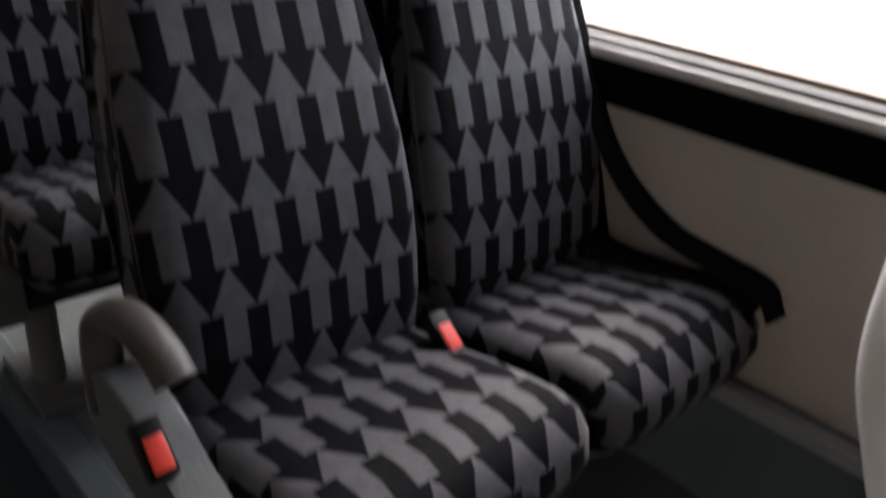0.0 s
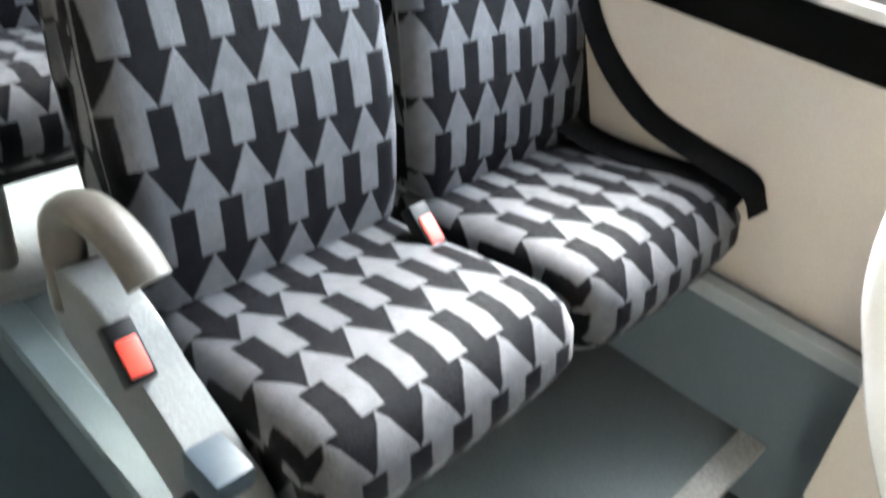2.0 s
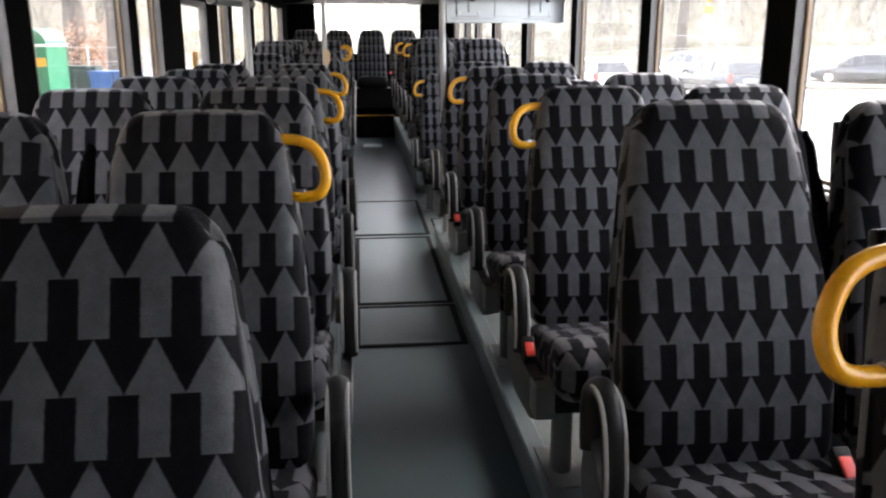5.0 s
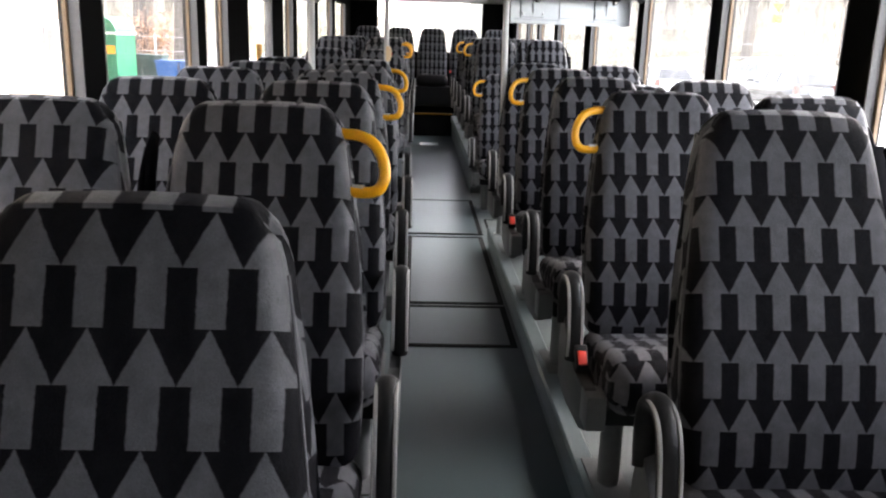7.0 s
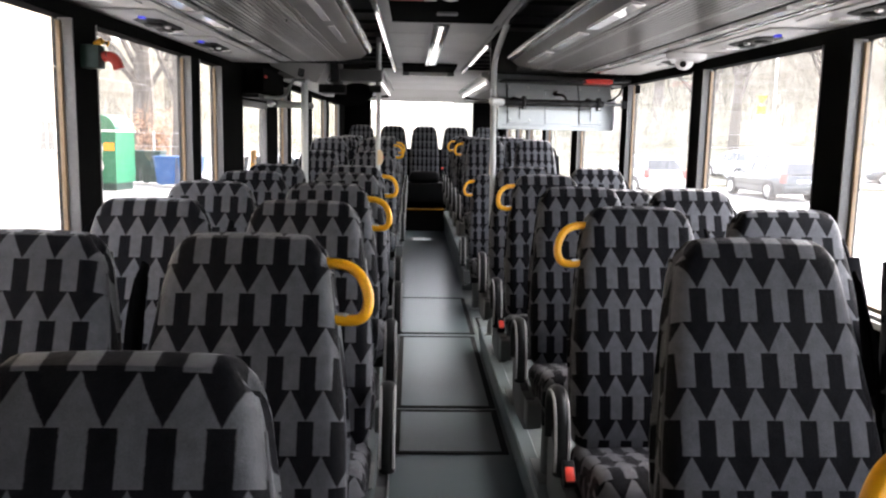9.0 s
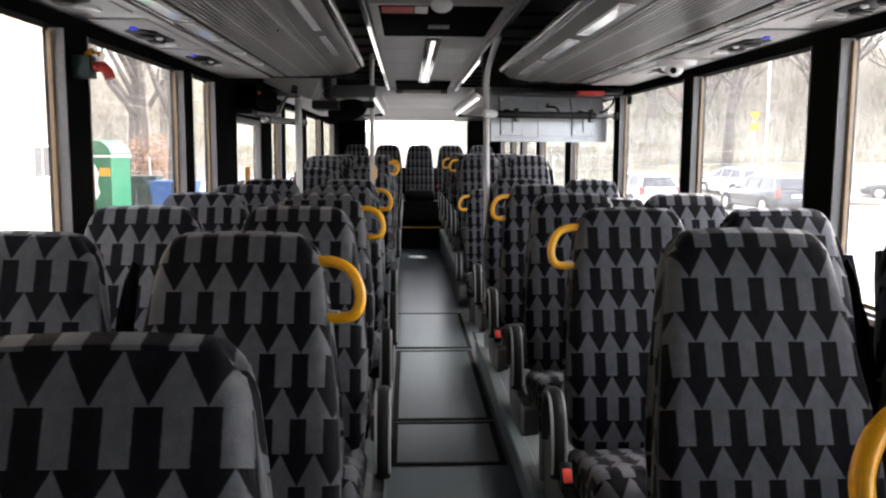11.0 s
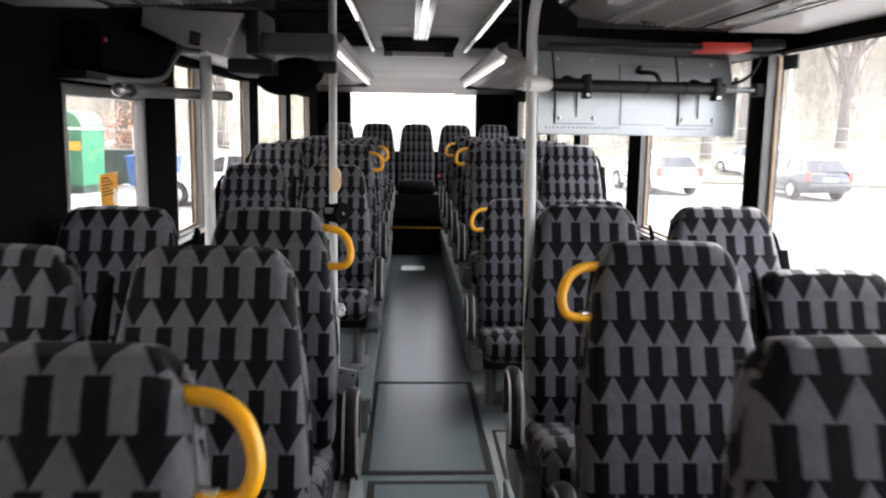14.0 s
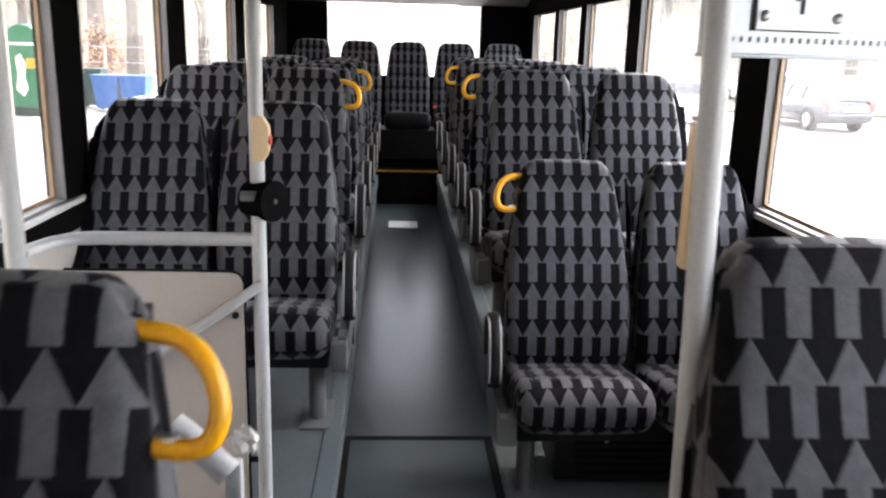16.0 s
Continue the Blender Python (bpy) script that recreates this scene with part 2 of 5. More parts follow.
def box(bm, lo, hi, bevel=0.0, segs=2):
    m = Matrix.Translation([(a + b) / 2 for a, b in zip(lo, hi)]) @ Matrix.Diagonal([abs(b - a) for a, b in zip(lo, hi)] + [1])
    made = bmesh.ops.create_cube(bm, size=1, matrix=m)["verts"]
    if bevel:
        edges = {e for v in made for e in v.link_edges}
        bmesh.ops.bevel(bm, geom=list(edges), offset=bevel, segments=segs, affect="EDGES", profile=0.6)
    return bm


def boxes(*specs):
    bm = bmesh.new()
    for s in specs:
        box(bm, *s)
    return bm


def prism(bm, outline, lo, hi, axis="x", bevel=0.0):
    """Extrudes an outline of (a, b) pairs along an axis: x takes (y, z), y takes (x, z), z takes (x, y)."""
    def at(a, b, c):
        return {"x": (c, a, b), "y": (a, c, b), "z": (a, b, c)}[axis]
    low = [bm.verts.new(at(a, b, lo)) for a, b in outline]
    top = [bm.verts.new(at(a, b, hi)) for a, b in outline]
    n = len(outline)
    made = [bm.faces.new(low), bm.faces.new(top[::-1])]
    for i in range(n):
        made.append(bm.faces.new((low[i], top[i], top[(i + 1) % n], low[(i + 1) % n])))
    if bevel:
        bmesh.ops.bevel(bm, geom=list({e for f in made for e in f.edges}), offset=bevel, segments=2, affect="EDGES", profile=0.6)
    return bm


def spline(points, steps=6):
    """Catmull-Rom through the points."""
    p = [Vector(q) for q in points]
    p = [2 * p[0] - p[1]] + p + [2 * p[-1] - p[-2]]
    out = []
    for i in range(1, len(p) - 2):
        for k in range(steps):
            t = k / steps
            a, b, c, d = p[i - 1:i + 3]
            out.append(0.5 * (2 * b + (c - a) * t + (2 * a - 5 * b + 4 * c - d) * t * t + (3 * b - a - 3 * c + d) * t ** 3))
    out.append(p[-2])
    return out


def tube(bm, points, radius, sides=10, flat=1.0, up=(1, 0, 0)):
    """Sweeps a round or flattened section along points; up is the section's wide direction."""
    pts = [Vector(q) for q in points]
    rings = []
    for i, q in enumerate(pts):
        d = (pts[min(i + 1, len(pts) - 1)] - pts[max(i - 1, 0)]).normalized()
        a = Vector(up) - d * d.dot(Vector(up))
        a = a.normalized() if a.length > 1e-4 else d.orthogonal().normalized()
        b = d.cross(a)
        r = radius[i] if isinstance(radius, (list, tuple)) else radius
        rings.append([bm.verts.new(q + a * (r * math.cos(w)) + b * (r * flat * math.sin(w))) for w in (2 * math.pi * k / sides for k in range(sides))])
    for r0, r1 in zip(rings, rings[1:]):
        for k in range(sides):
            bm.faces.new((r0[k], r0[(k + 1) % sides], r1[(k + 1) % sides], r1[k]))
    bm.faces.new(rings[0][::-1])
    bm.faces.new(rings[-1])
    return bm


def rod(bm, a, b, r, sides=14):
    return tube(bm, [a, b], r, sides, up=(0.3, 0.5, 0.1))


def ellipsoid(bm, centre, radii, segs=20, rings=12):
    m = Matrix.Translation(centre) @ Matrix.Diagonal((*radii, 1))
    bmesh.ops.create_uvsphere(bm, u_segments=segs, v_segments=rings, radius=1, matrix=m)
    return bm


# ---------------------------------------------------------------- seats
COL, ROW = 0.063, 0.124


def cushion_form(profile, half, width, round_off, across=11, u_shift=0.0, v_shift=0.0, crown=0.0):
    """A padded form: a closed profile of (y, z) swept across x, its ends rounded, its width given by height; UV in arrow units."""
    bm = bmesh.new()
    uv = bm.loops.layers.uv.new("UVMap")
    n = len(profile)
    prof = [Vector((0, y, z)) for y, z in profile]
    normals = []
    for i in range(n):
        d = prof[(i + 1) % n] - prof[i - 1]
        normals.append(Vector((0, d.z, -d.y)).normalized())
    arc = [0.0]
    for i in range(n):
        arc.append(arc[-1] + (prof[(i + 1) % n] - prof[i]).length)
    area = sum(prof[i].y * prof[(i + 1) % n].z - prof[(i + 1) % n].y * prof[i].z for i in range(n))
    flip = 1 if area > 0 else -1
    flat = 1 - round_off / half
    cols = [(-1 + (1 - math.cos(radians(90 * k / 4))) * (1 - flat), round_off * (1 - math.sin(radians(90 * k / 4)))) for k in range(4)]
    cols += [(-flat + 2 * flat * i / (across - 1), 0.0) for i in range(across)]
    cols += [(-c, e) for c, e in cols[3::-1]]
    grid, us = [], []
    for c, inset in cols:
        ring, uring = [], []
        for i in range(n):
            w = width(profile[i][1])
            q = prof[i] - normals[i] * (inset * flip)
            bulge = crown * (1 - c * c)
            q = q + normals[i] * (bulge * flip)
            q.x = c * half * w
            ring.append(bm.verts.new(q))
            uring.append(c * half * w)
        grid.append(ring)
        us.append(uring)
    for a in range(len(cols) - 1):
        for i in range(n):
            j = (i + 1) % n
            f = bm.faces.new((grid[a][i], grid[a][j], grid[a + 1][j], grid[a + 1][i]))
            for loop, (cu, ci) in zip(f.loops, ((a, i), (a, i + 1), (a + 1, i + 1), (a + 1, i))):
                loop[uv].uv = (us[cu][ci % n] / COL + u_shift, arc[ci] / ROW + v_shift)
    for ring, side in ((grid[0][::-1], -1), (grid[-1], 1)):
        f = bm.faces.new(ring)
        for loop in f.loops:
            loop[uv].uv = (side * half / COL + u_shift + loop.vert.co.y / COL, loop.vert.co.z / ROW + v_shift)
    return bm


def back_width(z):
    """Share of the full width that the backrest has at a height over the podium."""
    if z < 0.62:
        w = 0.97 + 0.03 * min(1, max(0, (z - 0.36) / 0.2))
    else:
        w = 1.0 - 0.22 * min(1, (z - 0.62) / 0.36) ** 1.25
    if z > 0.955:
        w *= math.sqrt(max(0.0, 1 - ((z - 0.955) / 0.084) ** 2)) * 0.24 + 0.76
    return w


BACK = [(-0.195, 0.37), (-0.197, 0.43), (-0.185, 0.50), (-0.165, 0.58), (-0.135, 0.67), (-0.100, 0.76), (-0.062, 0.85), (-0.032, 0.92), (-0.018, 0.955), (-0.008, 0.985), (0.002, 1.008),
        (0.016, 1.028), (0.042, 1.035), (0.070, 1.028), (0.084, 1.008), (0.087, 0.985), (0.086, 0.955), (0.068, 0.88), (0.035, 0.76), (-0.005, 0.62), (-0.045, 0.48), (-0.075, 0.37), (-0.135, 0.35)]
SEAT = [(-0.45, 0.260), (-0.50, 0.270), (-0.533, 0.300), (-0.546, 0.340), (-0.538, 0.380), (-0.513, 0.407), (-0.475, 0.417), (-0.42, 0.411), (-0.36, 0.400), (-0.30, 0.387), (-0.24, 0.374), (-0.16, 0.362),
        (-0.12, 0.350), (-0.11, 0.310), (-0.13, 0.270), (-0.25, 0.255), (-0.38, 0.250)]
HALF, GAP = 0.213, 0.2265


def fabric_cushion(x, parent, weave=0.15, name="seat_cushion"):
    ob = part(name, cushion_form(SEAT, HALF, lambda z: 1.0, 0.045, u_shift=0.5, v_shift=weave, crown=0.008), FABRIC, parent)
    ob.location.x = x
    return ob


def fabric_back(x, parent, weave=(0.83, 0.5), name="backrest"):
    ob = part(name, cushion_form(BACK, HALF, back_width, 0.04, u_shift=weave[1], v_shift=weave[0], crown=0.006), FABRIC, parent)
    ob.location.x = x
    shell = bmesh.new()
    outline = [(-0.02, 0.34), (0.005, 0.50), (0.05, 0.66), (0.085, 0.80), (0.105, 0.93), (0.112, 0.985), (0.095, 0.99), (0.07, 0.88), (0.035, 0.76), (-0.005, 0.62), (-0.045, 0.48), (-0.075, 0.34)]
    prism(shell, outline, -0.15, 0.15, bevel=0.004)
    part("back_shell", shell, BLACK, ob)
    for s in (-1, 1):
        b = bmesh.new()
        tube(b, [(s * (HALF * back_width(z) - 0.003), y + 0.036, z) for y, z in BACK[2:9]], 0.0028, 6)
        part("seam_piping", b, PIPING, ob, "grey seam piping")
    return ob


def buckle(parent, x, y, z, tilt):
    b = bmesh.new()
    box(b, (-0.0165, -0.035, -0.013), (0.0165, 0.035, 0.013), 0.004)
    house = part("buckle", b, BLACK, parent, "black belt buckle housing")
    house.matrix_local = pose(x, y, z, tilt, 0, 0)
    b = bmesh.new()
    box(b, (-0.0125, -0.028, 0.004), (0.0125, 0.014, 0.0165), 0.004)
    part("release_button", b, RED, house, "red release button")
    return house


def double_seat(side, handle, weave, buckled, first, reach=1.0, tongue=False, sunk=False, aisle_buckle=False):
    """Two upholstered seats on one frame. side: +1 with the aisle towards -x, -1 with the aisle towards +x."""
    root = thing("double_seat", "double coach seat in grey arrow-patterned plush" + (" with yellow grab handle" if handle else " without grab handle"), "bus seat", "rows of double seats")
    s = side
    for x, w in zip((-GAP * s, GAP * s), weave):
        fabric_cushion(x, root)
        back = fabric_back(x, root, w)
        if sunk and x * s > 0:
            back.location = (x - 0.056 * s, 0.03, -0.068)
    # seat frame below the cushions
    b = boxes(((-0.43, -0.46, 0.215), (0.43, -0.12, 0.262), 0.008))
    part("seat_frame", b, BLACK, root)
    # aisle leg with foot plate
    b = bmesh.new()
    tube(b, [(-0.385 * s, -0.365, -0.03), (-0.385 * s, -0.365, 0.24)], 0.040, 16, 0.72, up=(0, 1, 0))
    leg = part("leg", b, SHELL, root, "grey painted steel leg")
    part("foot_plate", boxes(((-0.385 * s - 0.05, -0.47, -0.02), (-0.385 * s + 0.05, -0.24, 0.008), 0.003)), SHELL, leg)
    # wall bracket
    part("wall_bracket", boxes(((0.40 * s - 0.02, -0.45, 0.16), (0.40 * s + 0.045, -0.2, 0.25), 0.005)), BLACK, root)
    # aisle-side shell, with its latch
    xs = -0.487 * s
    b = bmesh.new()
    if first:
        outline = [(-0.16, 0.455), (-0.10, 0.42), (-0.09, 0.36), (-0.13, 0.335), (-0.20, 0.315), (-0.30, 0.285), (-0.40, 0.235), (-0.45, 0.15), (-0.48, 0.06), (-0.52, 0.06), (-0.54, 0.15), (-0.542, 0.22), (-0.535, 0.27), (-0.505, 0.318), (-0.42, 0.36), (-0.31, 0.405), (-0.24, 0.445)]
        outline = [(q.y, q.z) for q in spline([(0, y, z) for y, z in outline + outline[:1]], 2)][:-1]
        prism(b, outline, min(xs - 0.02 * s, xs + 0.034 * s), max(xs - 0.02 * s, xs + 0.034 * s), bevel=0.005)
        shell = part("side_shell", b, SHELL, root, "moulded grey plastic side shell")
        b = boxes(((xs - 0.0235, -0.455, 0.325), (xs + 0.0235, -0.388, 0.372), 0.007), ((xs - s * 0.026 - 0.012, -0.452, 0.262), (xs - s * 0.026 + 0.012, -0.398, 0.318), 0.011))
        part("recline_latch", b, PAD, shell, "blue-grey recline latch")
        b = bmesh.new()
        rod(b, (xs - s * 0.037, -0.425, 0.292), (xs - s * 0.0395, -0.425, 0.292), 0.011)
        part("latch_recess", b, BLACK, shell)
        hoop = [(xs, -0.125, 0.38), (xs, -0.115, 0.455), (xs, -0.13, 0.508), (xs + 0.003 * s, -0.175, 0.540), (xs + 0.008 * s, -0.222, 0.540), (xs + 0.013 * s, -0.26, 0.524), (xs + 0.016 * s, -0.284, 0.502)]
    else:
        outline = [(-0.13, 0.41), (-0.085, 0.38), (-0.07, 0.30), (-0.09, 0.20), (-0.22, 0.175), (-0.42, 0.19), (-0.485, 0.215), (-0.505, 0.255), (-0.50, 0.305), (-0.46, 0.322), (-0.33, 0.305), (-0.22, 0.33)]
        prism(b, outline, xs + 0.012 * s - 0.016, xs + 0.012 * s + 0.016, bevel=0.007)
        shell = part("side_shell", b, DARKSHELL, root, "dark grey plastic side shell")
        part("front_cap", boxes(((xs + 0.02 * s - 0.026, -0.512, 0.225), (xs + 0.02 * s + 0.026, -0.43, 0.318), 0.008)), SHELL, shell, "moulded grey front cap")
        hoop = [(xs, -0.125, 0.38), (xs, -0.115, 0.455), (xs, -0.13, 0.508), (xs, -0.175, 0.534), (xs, -0.225, 0.523), (xs, -0.255, 0.485), (xs, -0.272, 0.43), (xs, -0.28, 0.37), (xs, -0.272, 0.325)]
    # armrest hoop; behind the first row, highlights and shade sit in its colours
    b = bmesh.new()
    pts = spline(hoop, 5)
    tube(b, pts, 0.026 if first else 0.0225, 14, 0.72)
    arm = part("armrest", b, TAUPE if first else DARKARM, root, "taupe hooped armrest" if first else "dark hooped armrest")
    if not first:
        for dx in (-0.018, 0.018):
            b = bmesh.new()
            tube(b, [(q.x + dx, q.y - 0.0105, q.z + 0.004) for q in pts[14:-1]], 0.0045, 6)
            part("highlight_bead", b, BEAD, arm, "pale bead for the highlight along the armrest edge")
    if aisle_buckle:
        if first:
            buckle(root, xs - 0.02 * s, -0.29, 0.430, 42)
        else:
            buckle(root, xs + 0.015 * s, -0.315, 0.345, 42)
    if buckled:
        buckle(root, -0.055 * s, -0.275, 0.398, 38)
    # belts: between the seats and at the wall
    for x0, x1, d in ((0.005 * s, 0.0, 0.0), (0.428 * s, 0.424 * s, 0.04)):
        b = bmesh.new()
        pts = spline([(x0, 0.06, 0.93), (x0, -0.01, 0.84), (x1, -0.06 - d * 0.8, 0.70), (x1, -0.11 - d, 0.55), (x1, -0.15 - d * 1.3, 0.40)], 4)
        tube(b, pts, 0.022, 8, 0.12, up=(0.25, 1, 0.3))
        part("shoulder_belt", b, WEB, root, "black webbing belt")
    if tongue:
        b = boxes(((0.42 * s - 0.022, -0.178, 0.335), (0.42 * s + 0.022, -0.173, 0.405), 0.002))
        plate = part("belt_tongue", b, STEEL, root, "bright steel belt tongue")
        part("tongue_grip", boxes(((0.42 * s - 0.026, -0.183, 0.40), (0.42 * s + 0.026, -0.169, 0.435), 0.004)), BLACK, plate)
    b = bmesh.new()
    pts = spline([(0.418 * s, -0.005, 0.90), (0.418 * s, -0.10, 0.72), (0.418 * s, -0.20, 0.56), (0.414 * s, -0.32, 0.475), (0.410 * s, -0.44, 0.452), (0.408 * s, -0.53, 0.44), (0.408 * s, -0.562, 0.40)], 5)
    tube(b, pts, 0.026, 8, 0.16, up=(1, 0.1, 0.5))
    part("lap_belt", b, WEB, root, "black lap belt hanging by the wall")
    b = bmesh.new()
    tube(b, spline([(0.385 * s, -0.15, 0.42), (0.378 * s, -0.25, 0.405), (0.382 * s, -0.36, 0.41), (0.392 * s, -0.46, 0.42), (0.40 * s, -0.53, 0.405)], 4), 0.030, 10, 0.14, up=(1, 0, 0.25))
    part("lap_belt", b, WEB, root, "black lap belt lying by the wall")
    for x0, lean in ((0.0, 0.0), (0.421 * s, 0.012 * s)):
        b = bmesh.new()
        tube(b, spline([(x0 - lean, 0.075, 0.965), (x0, 0.045, 0.93), (x0 + lean, 0.012, 0.85), (x0 + 1.4 * lean, -0.03, 0.74)], 4), [0.014] * 3 + [0.019] * 10, 10, 0.45, up=(0.2, 1, 0.2))
        part("belt_guide", b, WEB, root, "slim black belt guide")
    if handle:
        b = bmesh.new()
        xa = -GAP * s - 0.165 * s
        pts = spline([(xa + 0.02 * s, 0.035, 0.981), (xa - 0.030 * reach * s, 0.022, 0.978), (xa - 0.062 * reach * s, 0.008, 0.960), (xa - 0.079 * reach * s, -0.005, 0.924), (xa - 0.077 * reach * s, -0.015, 0.891), (xa - 0.058 * reach * s, -0.018, 0.873), (xa - 0.01 * s, -0.012, 0.871)], 6)
        tube(b, pts, 0.0112, 12)
        grip = part("grab_handle", b, YELLOW, root, "yellow plastic grab handle")
        b = bmesh.new()
        rod(b, (xa - 0.038 * s, -0.017, 0.880), (xa - 0.012 * s, -0.008, 0.880), 0.006)
        part("bolt_cap", b, STEEL, grip)
    return root


PAIR_R, PAIR_L = 0.748, -0.715
ROWS_R = [(1.15, 0.136, 1), (2.00, 0.163, 0), (2.86, 0.145, 1), (3.71, 0.145, 0), (4.57, 0.145, 1), (5.42, 0.145, 0), (7.23, 0.0, 1), (8.05, 0.28, 0), (8.85, 0.28, 1), (9.65, 0.28, 0), (10.45, 0.28, 1), (11.2, 0.28, 0)]
ROWS_L = [(1.33, 0.105, 0), (2.10, 0.145, 1), (2.88, 0.145, 0), (3.66, 0.145, 1), (4.43, 0.145, 0), (5.21, 0.145, 1), (7.42, 0.165, 0), (8.25, 0.26, 1), (9.0, 0.26, 0), (9.75, 0.26, 1), (10.5, 0.26, 0), (11.2, 0.26, 0)]
# where a row of arrows starts on the backrests, aisle seat and wall seat
WEAVE_R = [((0.47, 0.38), (0.64, 0.68)), ((0.60, 0.1), (0.55, 0.5)), ((0.30, 0.98), (0.50, 0.3)), ((0.63, 0.19), (0.70, 0.6)), ((0.73, 0.8), (0.40, 0.2)), ((0.30, 0.75), (0.61, 0.84)),
           ((0.72, 0.52), (0.66, 0.1)), ((0.2, 0.3), (0.9, 0.6)), ((0.5, 0.1), (0.1, 0.4)), ((0.8, 0.7), (0.3, 0.2)), ((0.4, 0.5), (0.6, 0.9)), ((0.1, 0.2), (0.7, 0.5))]
WEAVE_L = [((0.42, 0.0), (0.60, 0.4)), ((0.80, 0.9), (0.28, 0.78)), ((0.67, 0.13), (0.74, 0.89)), ((0.06, 0.89), (0.30, 0.4)), ((0.15, 0.27), (0.65, 0.6)), ((0.83, 0.2), (0.39, 0.19)),
           ((0.35, 0.5), (0.55, 0.1)), ((0.7, 0.8), (0.2, 0.3)), ((0.1, 0.1), (0.9, 0.6)), ((0.5, 0.4), (0.3, 0.9)), ((0.9, 0.7), (0.6, 0.2)), ((0.2, 0.0), (0.8, 0.5))]
for side, x, rows, weaves in ((1, PAIR_R, ROWS_R, WEAVE_R), (-1, PAIR_L, ROWS_L, WEAVE_L)):
    for i, ((y, z, h), weave) in enumerate(zip(rows, weaves)):
        double_seat(side, h, weave, side > 0 and i < 4, side > 0 and i == 0, 1.17 if side > 0 and i == 0 else 1.0, side > 0 and i == 5, side > 0 and i == 4, side > 0 and i in (0, 2, 4)).matrix_basis = pose(x + (0.012 if side < 0 and i in (2, 4) else 0), y, z)


def rear_bench():
    root = thing("rear_bench", "five-seat rear bench in grey arrow-patterned plush on a black base", "bus seat")
    for i in range(5):
        x = 0.02 + (i - 2) * 0.453
        cushion = fabric_cushion(x, root)
        fabric_back(x, root)
        # centre cushion blackened: the dark gap there is put into its colour
        if i == 2:
            cushion.data.materials.clear()
            cushion.data.materials.append(BLACK)
            b = bmesh.new()
            tube(b, [(x - 0.17, -0.125, 0.425), (x, -0.135, 0.423), (x + 0.20, -0.125, 0.425)], 0.006, 8)
            part("seam_piping", b, PIPING, cushion, "pale seam along the blackened cushion")
            b = bmesh.new()
            tube(b, spline([(x - 0.20, -0.46, 0.40), (x - 0.12, -0.47, 0.43), (x - 0.06, -0.49, 0.41), (x + 0.02, -0.505, 0.385)], 4), 0.012, 8, 0.3)
            part("belt_end", b, SHELL, cushion, "loose grey belt end")
        if i == 3:
            buckle(root, x - 0.2, -0.22, 0.45, 38)
    part("bench_base", boxes(((-1.12, -0.50, 0.0), (1.16, -0.1, 0.262), 0.01)), BLACK, root)
    root.matrix_basis = pose(0, 12.42, 0.395)
    return root


rear_bench()
# black box added where deep shade lies under the seat
t = thing("underseat_heater", "black box under the seat behind the aisle pole, added for the shade", "heater")
part("case", boxes(((0.46, 6.86, 0.03), (1.12, 7.10, 0.21), 0.012)), BLACK, t)
for k4 in range(5):
    part("front_bar", boxes(((0.52, 6.852, 0.06 + 0.026 * k4), (1.06, 6.859, 0.068 + 0.026 * k4))), RUBBER, t)
part("label", boxes(((0.62, 6.853, 0.17), (0.635, 6.859, 0.195))), PAPER, t, "small pale label")
t = None

# ---------------------------------------------------------------- floor and podiums
XR, XL = 1.2, -1.165
FRONT, BACKY = -2.2, 12.9


def structure(name, bm, mat, label="", smooth=False):
    return tagged(mesh_ob(name, bm, mat, None, label, smooth), kind="structure")


structure("floor", boxes(((XL - 0.06, FRONT, -0.08), (XR + 0.06, 11.8, 0.0))), VINYL, "blue-grey speckled vinyl aisle floor")
structure("podium_right_front", boxes(((0.30, 0.45, 0.004), (XR, 5.62, 0.145), 0.006)), PODIUM, "raised grey vinyl seat podium")
structure("podium_left_front", boxes(((XL, 0.55, 0.004), (-0.24, 1.62, 0.105), 0.006), ((XL, 1.62, 0.004), (-0.24, 5.62, 0.145), 0.006)), PODIUM, "raised grey vinyl seat podium")
structure("podium_right_rear", boxes(((0.30, 7.55, 0.004), (XR, 11.8, 0.28), 0.006)), PODIUM, "raised grey vinyl seat podium")
structure("podium_left_rear", boxes(((XL, 6.45, 0.004), (-0.25, 7.70, 0.165), 0.006), ((XL, 7.70, 0.004), (-0.25, 11.8, 0.26), 0.006)), PODIUM, "raised grey vinyl seat podium")
structure("rear_step", boxes(((XL, 11.8, -0.08), (XR, 12.06, 0.30), 0.005), ((XL, 12.06, -0.08), (XR, BACKY, 0.395), 0.005)), RUBBER, "black steps up to the rear bench")
structure("step_nosing", boxes(((-0.25, 11.785, 0.296), (0.30, 11.82, 0.306))), SIGNYEL, "yellow nosing strip")
structure("floor_bay_right", boxes(((0.30, 5.625, 0.0), (XR - 0.005, 7.545, 0.004), 0.001)), PODIUM, "grey vinyl floor between the seat podiums")
structure("floor_bay_left", boxes(((XL + 0.005, 5.625, 0.0), (-0.26, 6.445, 0.004), 0.001)), PODIUM, "grey vinyl floor inside the door")
EDGE = surface("teal_edge_profile", (0.08, 0.103, 0.108), 0.4, grain=200, spread=0.1)


